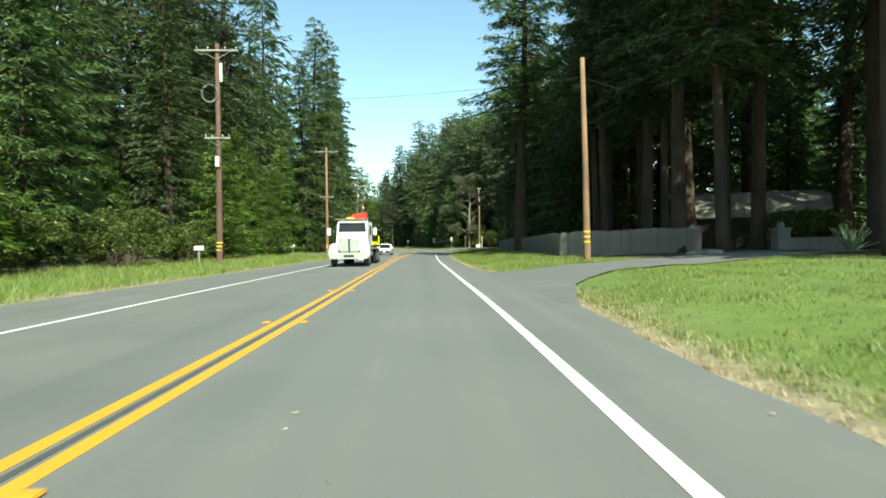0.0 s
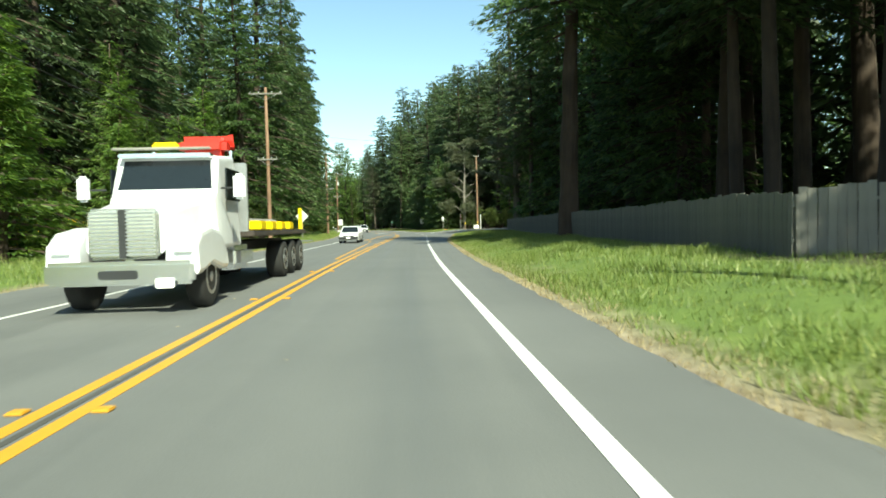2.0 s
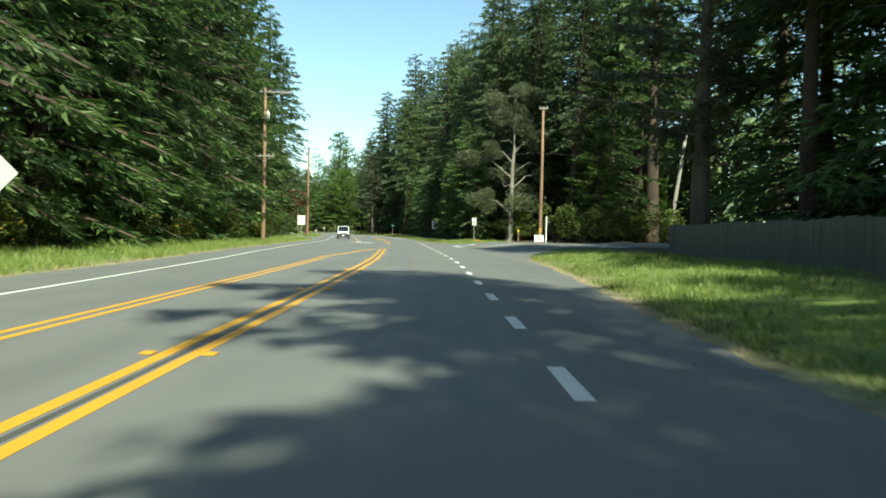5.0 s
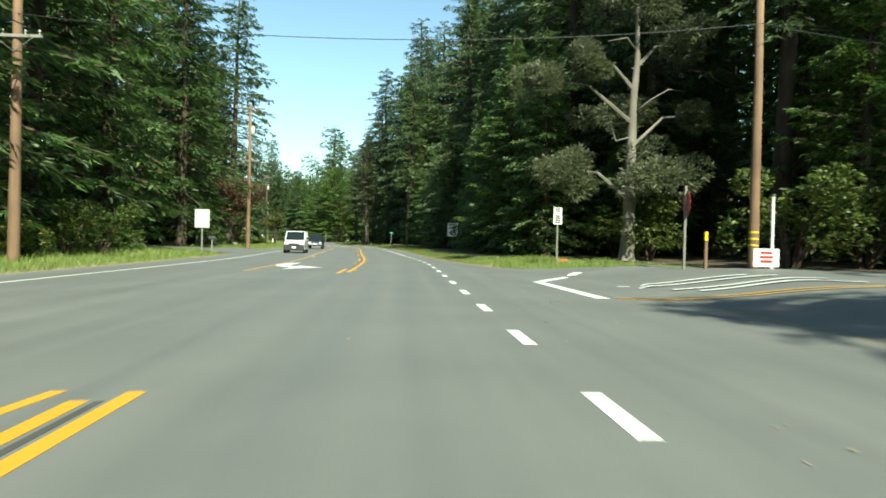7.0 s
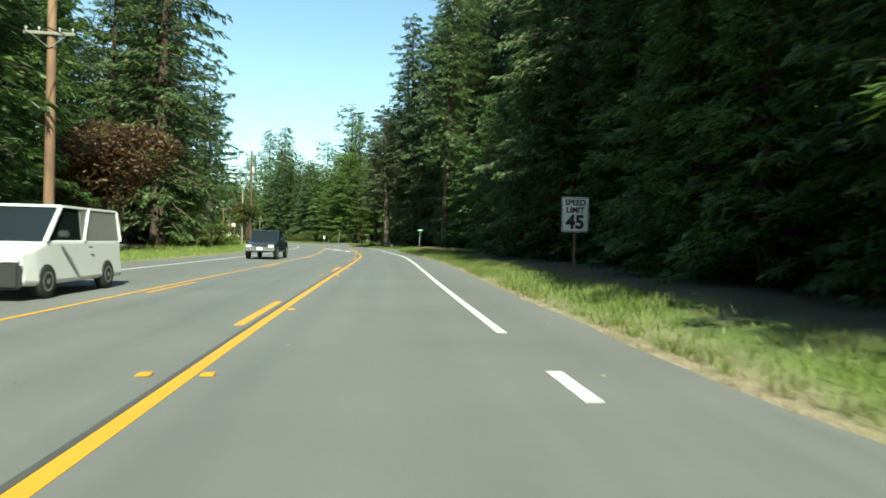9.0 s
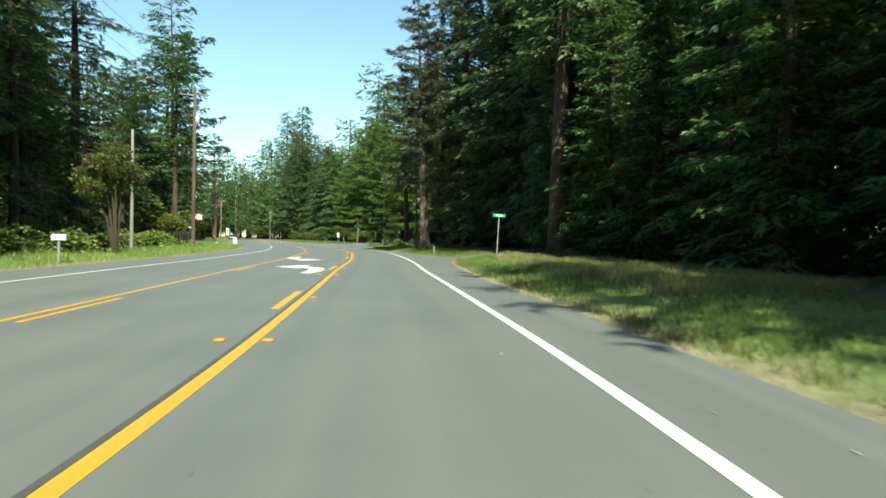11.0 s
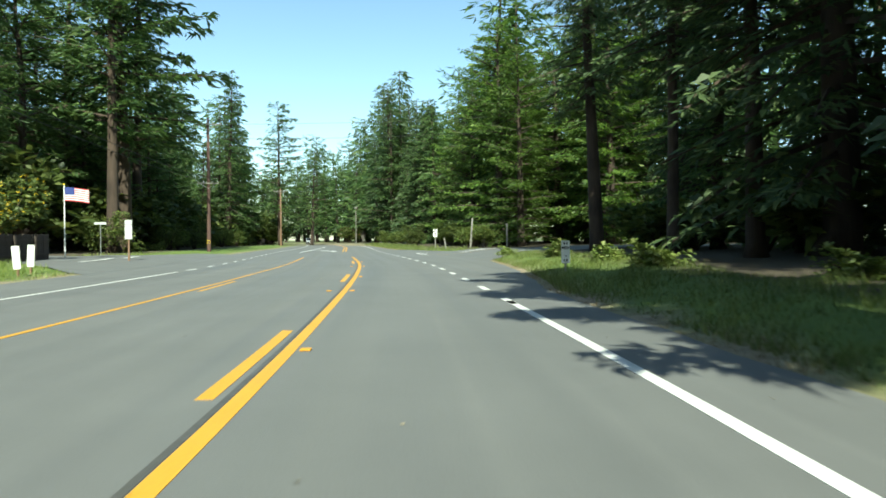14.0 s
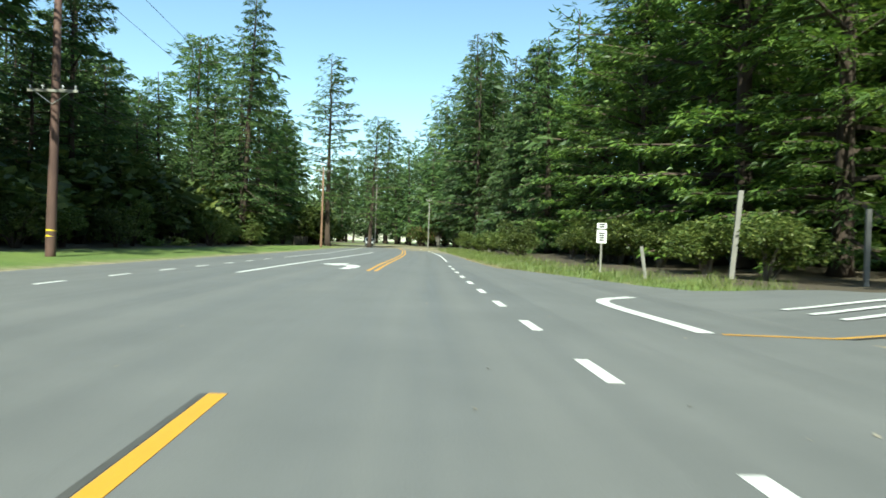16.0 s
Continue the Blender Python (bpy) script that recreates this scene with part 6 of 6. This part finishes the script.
def flatbed_truck():
    root = empty("flatbed_truck", Matrix(), "white flatbed truck with chrome grille and red crane on the road", "truck", "vehicles")
    bm = bmesh.new()
    loft(bm, [section(0.25, 0.62, 0.95, 1.62, 0.1), section(0.6, 0.66, 0.95, 1.72, 0.12), section(1.7, 0.82, 0.95, 1.92, 0.12), section(1.95, 0.9, 0.95, 1.98, 0.1)])
    part("bonnet", bm, WHITECAR, root)
    for s in (-1, 1):
        bm = bmesh.new()
        loft(bm, [section(y0, 0.27, 0.72 if 0.4 < y0 < 1.5 else 0.6, z1, 0.1) for y0, z1 in ((0.12, 1.15), (0.35, 1.32), (0.9, 1.4), (1.5, 1.3), (1.8, 1.0))])
        ob = part("mudguard", bm, WHITECAR, root)
        ob.matrix_basis = pose(s * 0.93, 0, 0)
        slab(root, "headlight", LAMP, s * 0.95, 0.13, 1.05, 0.4, 0.16, 0.26, 0.06)
        slab(root, "door_mirror", WHITECAR, s * 1.42, 1.9, 2.12, 0.22, 0.14, 0.48, 0.05)
        bm = bmesh.new()
        tube(bm, [(s * 1.05, 2.0, 2.1), (s * 1.4, 1.92, 2.1)], [0.02, 0.02], 5)
        part("mirror_arm", bm, BLACKPLASTIC, root)
        bm = bmesh.new()
        box(bm, s * 1.075, 2.75, 2.2, 0.03, 1.0, 0.62, 0.02)
        part("side_window", bm, GLASS, root)
        slab(root, "fog_lamp", LAMP, s * 0.9, -0.02, 0.68, 0.3, 0.06, 0.13, 0.02)
        wheel(root, s * 0.98, 0.95, 0.52, 0.3)
        bm = bmesh.new()
        tube(bm, [(s * 0.8, 3.7, 0.9), (s * 0.8, 3.7, 3.0)], [0.06, 0.06], 8)
        part("exhaust_stack", bm, CHROME, root)
        slab(root, "fuel_tank", CHROME, s * 0.9, 3.4, 0.75, 0.5, 1.3, 0.5, 0.12)
        for y0 in (7.6, 8.9, 10.2):
            wheel(root, s * 0.95, y0, 0.5, 0.45)
    bm = bmesh.new()
    loft(bm, [section(1.9, 1.02, 0.95, 1.95, 0.08), section(2.05, 1.04, 0.95, 2.1, 0.08), section(2.3, 1.05, 0.95, 2.75, 0.1, 0.9), section(3.35, 1.05, 0.95, 2.85, 0.1, 0.9), section(3.5, 1.0, 1.0, 2.78, 0.1, 0.9)])
    part("cab", bm, WHITECAR, root)
    bm = bmesh.new()
    loft(bm, [[(-0.88, 2.02, 2.02), (0.88, 2.02, 2.02), (0.8, 2.26, 2.66), (-0.8, 2.26, 2.66)], [(-0.85, 2.12, 2.02), (0.85, 2.12, 2.02), (0.78, 2.36, 2.66), (-0.78, 2.36, 2.66)]])
    part("windscreen", bm, GLASS, root)
    slab(root, "sun_visor", CHROME, 0, 2.18, 2.74, 1.7, 0.22, 0.09, 0.02)
    slab(root, "grille_surround", CHROME, 0, 0.2, 1.28, 1.12, 0.1, 0.82, 0.05)
    for k in range(12):
        slab(root, "grille_slat", STEEL, 0, 0.135, 0.95 + 0.06 * k, 0.98, 0.02, 0.028, 0.0)
    slab(root, "grille_bar", BLACKPLASTIC, 0, 0.12, 1.28, 0.1, 0.03, 0.78, 0.0)
    slab(root, "bumper", CHROME, 0, 0.02, 0.66, 2.3, 0.2, 0.38, 0.06)
    slab(root, "bumper_opening", BLACKPLASTIC, 0, -0.085, 0.64, 0.6, 0.02, 0.14, 0.02)
    slab(root, "number_plate", SIGNWHITE, 0.72, -0.1, 0.5, 0.3, 0.015, 0.16)
    slab(root, "frame_rail", BLACKPLASTIC, 0, 6.3, 0.9, 0.9, 9.4, 0.25)
    slab(root, "deck", DARKBOARD, 0, 7.4, 1.22, 2.45, 7.2, 0.14, 0.02, "dark flatbed deck")
    slab(root, "headboard", STEEL, 0, 3.85, 2.0, 2.2, 0.12, 1.5, 0.02)
    for k in range(4):
        slab(root, "chock", SAFETY, 1.0, 5.0 + k * 1.25, 1.4, 0.35, 0.6, 0.22, 0.03)
    for yy in (10.6, 10.95):
        slab(root, "stake", SAFETY, 1.1, yy, 1.62, 0.06, 0.06, 0.7)
    for k in range(6):
        bm = bmesh.new()
        tube(bm, [(-0.75 + 0.3 * k, 4.3, 1.44), (-0.75 + 0.3 * k, 8.2, 1.44)], [0.14, 0.14], 10)
        part("pipe", bm, GREYWOOD, root)
    bm = bmesh.new()
    tube(bm, [(0.1, 4.3, 1.3), (0.1, 4.3, 2.6), (0.35, 4.1, 3.2), (0.75, 4.2, 3.25)], [0.22, 0.2, 0.22, 0.18], 8)
    part("crane", bm, CRANERED, root, "red folded crane")
    slab(root, "crane_cover", CRANERED, 0.25, 3.75, 3.1, 1.0, 0.5, 0.4, 0.12)
    slab(root, "beacon", SAFETY, -0.15, 2.6, 2.98, 0.5, 0.16, 0.14, 0.04)
    slab(root, "roof_rack_bar", GREYWOOD, -0.2, 2.5, 2.92, 1.9, 0.06, 0.06)
    return root


truck = flatbed_truck()
place_vehicle(truck, 40.5, -2.1)

# ---- garden and forest things ----
ag = empty("agave", pose(24.02, 36.18, gz(24.02, 36.18)), "pale green agave with pointed leaves on lawn", "plant")
AGAVE = plain("agave_leaf", (0.2, 0.27, 0.14), 0.5, 0, 0.25, 3)
rg = random.Random(8)
for k in range(22):
    a, tilt, L = k * 2.4, rg.uniform(0.2, 1.15), rg.uniform(1.2, 2.0)
    bm = bmesh.new()
    d, u_ = Vector((math.cos(a) * math.sin(tilt), math.sin(a) * math.sin(tilt), math.cos(tilt))), Vector((-math.sin(a), math.cos(a), 0))
    rings = []
    for q, ww in ((0, 0.06), (0.35, 0.1), (0.7, 0.07), (1.0, 0.004)):
        c = d * (L * q) + Vector((0, 0, -0.1 * q * q * L))
        rings.append([c + u_ * ww, c + d.cross(u_) * 0.03, c - u_ * ww, c - d.cross(u_) * 0.015])
    loft(bm, rings)
    part("leaf", bm, AGAVE, ag)

STONE = plain("grey_stone", (0.22, 0.21, 0.2), 0.9, 0, 0.3, 3, 0.6)


def gate_pillar(x, y):
    root = empty("gate_pillar", pose(x, y, gz(x, y)), "grey stone gate pillar with pointed cap", "pillar", "gate pillars")
    slab(root, "shaft", STONE, 0, 0, 0.65, 0.9, 0.9, 1.5, 0.03)
    slab(root, "cap", STONE, 0, 0, 1.45, 1.1, 1.1, 0.14, 0.03)
    bm = bmesh.new()
    tube(bm, [(0, 0, 1.5), (0, 0, 1.62), (0, 0, 1.85), (0, 0, 1.95)], [0.2, 0.26, 0.18, 0.03], 10)
    part("finial", bm, STONE, root)


gate_pillar(25.14, 44.86)
gate_pillar(20.19, 47.39)
bm = bmesh.new()
box(bm, 31.1, 45.54, 0.95, 10.5, 0.35, 1.1, 0.03)
tagged(part("garden_wall", bm, STONE), "dark low stone wall beside gate pillar", "wall")
bm = bmesh.new()
for k in range(7):
    a = k * 0.9
    bmesh.ops.create_icosphere(bm, subdivisions=2, radius=0.28, matrix=pose(16.1 + 0.26 * k, 38.1 + math.sin(a) * 0.4, gz(16.1, 38.1) + 0.08, 20 * k, 0, 40 * k) @ Matrix.Diagonal((1.2, 0.9, 0.6, 1)))
tagged(part("rock_pile", bm, STONE), "heap of grey garden rocks beside driveway", "rock", kind="stuff")


def cottage(x, y, turn, w, d, h, label, cladding=DARKBOARD):
    root = empty("cottage", pose(x, y, gz(x, y), 0, 0, turn), label, "house", "houses")
    slab(root, "wall", cladding, 0, 0, h / 2, w, d, h, 0.02)
    bm = bmesh.new()
    rise = w * 0.24
    for s in (-1, 1):
        loft(bm, [[(s * (w / 2 + 0.45), -d / 2 - 0.4, h - 0.12), (0, -d / 2 - 0.4, h + rise), (0, -d / 2 - 0.4, h + rise + 0.12), (s * (w / 2 + 0.45), -d / 2 - 0.4, h)],
                  [(s * (w / 2 + 0.45), d / 2 + 0.4, h - 0.12), (0, d / 2 + 0.4, h + rise), (0, d / 2 + 0.4, h + rise + 0.12), (s * (w / 2 + 0.45), d / 2 + 0.4, h)]])
    part("roof", bm, GREYWOOD, root, "grey shingle roof")
    bm = bmesh.new()
    loft(bm, [[(-w / 2, -d / 2 + 0.02, h - 0.05), (w / 2, -d / 2 + 0.02, h - 0.05), (0, -d / 2 + 0.02, h + rise)], [(-w / 2, -d / 2 + 0.2, h - 0.05), (w / 2, -d / 2 + 0.2, h - 0.05), (0, -d / 2 + 0.2, h + rise)]])
    part("gable", bm, cladding, root)
    for sx in (-w * 0.28, w * 0.28):
        wd = slab(root, "window", SIGNWHITE, sx, -d / 2 - 0.02, h * 0.55, 1.1, 0.06, 1.1, 0.01)
        slab(wd, "pane", GLASS, sx, -d / 2 - 0.04, h * 0.55, 0.95, 0.05, 0.95, 0.0)
    slab(root, "door", POLE_DARK, 0, -d / 2 - 0.02, 1.02, 0.9, 0.06, 2.05, 0.01)


cottage(-99.69, 390.8, 30, 9.24, 10.56, 4.37, "dark brown cottage with shingle roof among trees")
cottage(35.93, 67.53, 60, 10.56, 11.88, 3.05, "low grey house with pale roof behind the fence")
cottage(-33.04, 194.43, -70, 9.24, 11.88, 2.92, "low dark house with pale roof under trees")

# log, flag, manhole, small debris
bm = bmesh.new()
tube(bm, [(-20.73, 212.36, 0.38), (-22.08, 216.76, 0.38), (-23.69, 221.9, 0.38)], [0.26, 0.28, 0.25], 10)
tagged(part("log", bm, PALE_BARK, smooth=True), "grey fallen log lying on the grass", "log")
fp = empty("flagpole", pose(-49.1, 320.9, gz(-49.1, 320.9), 0, 0, 20) @ Matrix.Scale(1.14, 4), "white flagpole flying a striped flag", "flagpole")
bm = bmesh.new()
tube(bm, [(0, 0, -0.2), (0, 0, 4.1)], [0.035, 0.03], 8)
part("pole", bm, SIGNWHITE, fp)
bm = bmesh.new()
bmesh.ops.create_icosphere(bm, subdivisions=1, radius=0.06, matrix=Matrix.Translation((0, 0, 4.14)))
part("finial", bm, BANDYEL, fp)
FLAGRED, FLAGBLUE = plain("flag_red_cloth", (0.5, 0.03, 0.05), 0.8, 0, 0.15), plain("flag_blue_cloth", (0.03, 0.05, 0.2), 0.8, 0, 0.15)


def cloth(name, x0, x1, z0, z1, material, dy=0.0):
    bm = bmesh.new()
    n = 10
    wav = lambda x: (0.05 * math.sin(x * 7) * x + dy, -0.14 * x * x * 0.6)
    rows_ = [[bm.verts.new((x, wav(x)[0], z + wav(x)[1])) for x in np.linspace(x0, x1, n)] for z in (z0, z1)]
    back = [[bm.verts.new((x, wav(x)[0] + 0.006, z + wav(x)[1])) for x in np.linspace(x0, x1, n)] for z in (z0, z1)]
    for k in range(n - 1):
        bm.faces.new((rows_[0][k], rows_[0][k + 1], rows_[1][k + 1], rows_[1][k]))
        bm.faces.new((back[0][k], back[1][k], back[1][k + 1], back[0][k + 1]))
    return part(name, bm, material, fp)


for k in range(13):
    cloth("stripe", 0.04, 1.3, 3.98 - 0.058 * (k + 1), 3.98 - 0.058 * k, FLAGRED if k % 2 == 0 else SIGNWHITE)
cloth("canton", 0.04, 0.55, 3.98 - 0.058 * 7, 3.985, FLAGBLUE, -0.008)

IRON = plain("cast_iron", (0.13, 0.127, 0.12), 0.7, 0.3, 0.3, 20, 0.4)
for px0, py0 in ((-12.47, 281.25), (-12.02, 281.17)):
    root = empty("manhole_cover", pose(px0, py0, 0.004), "round cast iron manhole cover set in asphalt", "manhole cover", "manhole covers")
    for r0, r1, nm in ((0.0, 0.21, "lid"), (0.215, 0.25, "frame"), (0.07, 0.1, "ring"), (0.14, 0.16, "ring")):
        bm = bmesh.new()
        z = 0.006 if nm == "ring" else 0.003
        A = [bm.verts.new((r0 * math.cos(t), r0 * math.sin(t), z)) for t in np.linspace(0, 2 * math.pi, 28, endpoint=False)] if r0 else None
        B = [bm.verts.new((r1 * math.cos(t), r1 * math.sin(t), z)) for t in np.linspace(0, 2 * math.pi, 28, endpoint=False)]
        if A:
            for k in range(28):
                bm.faces.new((A[k - 1], B[k - 1], B[k], A[k]))
        else:
            bm.faces.new(B)
        part(nm, bm, IRON if nm != "ring" else ASPHALT, root)

DEBRIS = plain("dry_litter", (0.3, 0.26, 0.19), 0.9, 0, 0.4)
rg = np.random.RandomState(12)
n = 560
yy, oo = rg.uniform(2, 350, n), np.where(rg.uniform(0, 1, n) < 0.5, rg.uniform(-3.2, 3.4, n), rg.uniform(3.8, 6.0, n))
P = np.array([at(a, o) for a, o in zip(yy, oo)])
az, sz = rg.uniform(0, 6.28, n), rg.uniform(0.01, 0.03, n)
du, dv = np.stack([np.cos(az), np.sin(az), 0 * az], 1) * sz[:, None], np.stack([-np.sin(az), np.cos(az), 0 * az], 1) * (sz * rg.uniform(0.2, 0.7, n))[:, None]
C = np.column_stack([P, np.full(n, 0.008)])
tagged(quads_object("road_litter", np.stack([C - du - dv, C + du - dv, C + du + dv + [0, 0, 0.012], C - du + dv], 1), DEBRIS, None), "scattered leaves and twigs on the asphalt", "litter", kind="stuff")


def orange_bag(x, y):
    """A slumped orange mesh sack in the grass."""
    rg2 = random.Random(4)
    bm = bmesh.new()
    bmesh.ops.create_icosphere(bm, subdivisions=3, radius=0.24)
    for v in bm.verts:
        k = 1 + 0.14 * math.sin(v.co.x * 19 + 2) * math.sin(v.co.y * 17) + rg2.uniform(-0.05, 0.05)
        v.co = Vector((v.co.x * 1.5 * k, v.co.y * k, max(-0.04, v.co.z * 0.55 * k)))
    ob = part("mesh_sack", bm, plain("orange_mesh", (0.6, 0.13, 0.04), 0.8, 0, 0.35, 20, 0.6), smooth=True)
    ob.matrix_world = pose(x, y, gz(x, y) + 0.03, 0, 0, 12)
    return tagged(ob, "slumped orange mesh sack lying in the roadside grass", "sack")


orange_bag(9.73, 162.07)
white_post = empty("marker_post", pose(15.95, 153.6, gz(15.95, 153.6)), "tall white plastic pipe post beside the utility pole", "post", "roadside signs")
bm = bmesh.new()
tube(bm, [(0, 0, -0.1), (0, 0, 2.75)], [0.065, 0.065], 10)
part("pipe", bm, SIGNWHITE, white_post)
bm = bmesh.new()
tube(bm, [(0, 0, 2.75), (0, 0, 2.81)], [0.075, 0.075], 10)
part("cap", bm, SIGNWHITE, white_post)


def tar_spot(x, y, a, b, turn, seed):
    """An uneven dark stain of old tar on the asphalt."""
    rr = random.Random(seed)
    bm = bmesh.new()
    ph = [rr.uniform(0, 6.28) for _ in range(3)]
    ring = []
    for k in range(26):
        t = 2 * math.pi * k / 26
        q = 1 + 0.25 * math.sin(2 * t + ph[0]) + 0.18 * math.sin(3 * t + ph[1]) + 0.1 * math.sin(7 * t + ph[2])
        ring.append(bm.verts.new((a * q * math.cos(t), b * q * math.sin(t), 0.0)))
    bm.faces.new(ring)
    ob = part("tar_spot", bm, TAR)
    ob.matrix_world = pose(x, y, 0.004, 0, 0, turn)
    return tagged(ob, "small dark tar stain on the asphalt", "road stain", "tar stains", "structure")


for i, (tx, ty, ta, tb, tt) in enumerate(((-13.92, 280.05, 0.1, 0.24, 12), (-13.85, 280.45, 0.08, 0.12, 30), (7.92, 127.95, 0.3, 0.12, 5), (8.85, 127.43, 0.22, 0.1, -10), (7.13, 127.16, 0.14, 0.06, 0), (-31.17, 313.47, 0.3, 0.2, 20), (-6.16, 153.73, 0.3, 0.08, 0), (5.83, 19, 0.22, 0.06, 0))):
    tar_spot(tx, ty, ta, tb, tt, i)
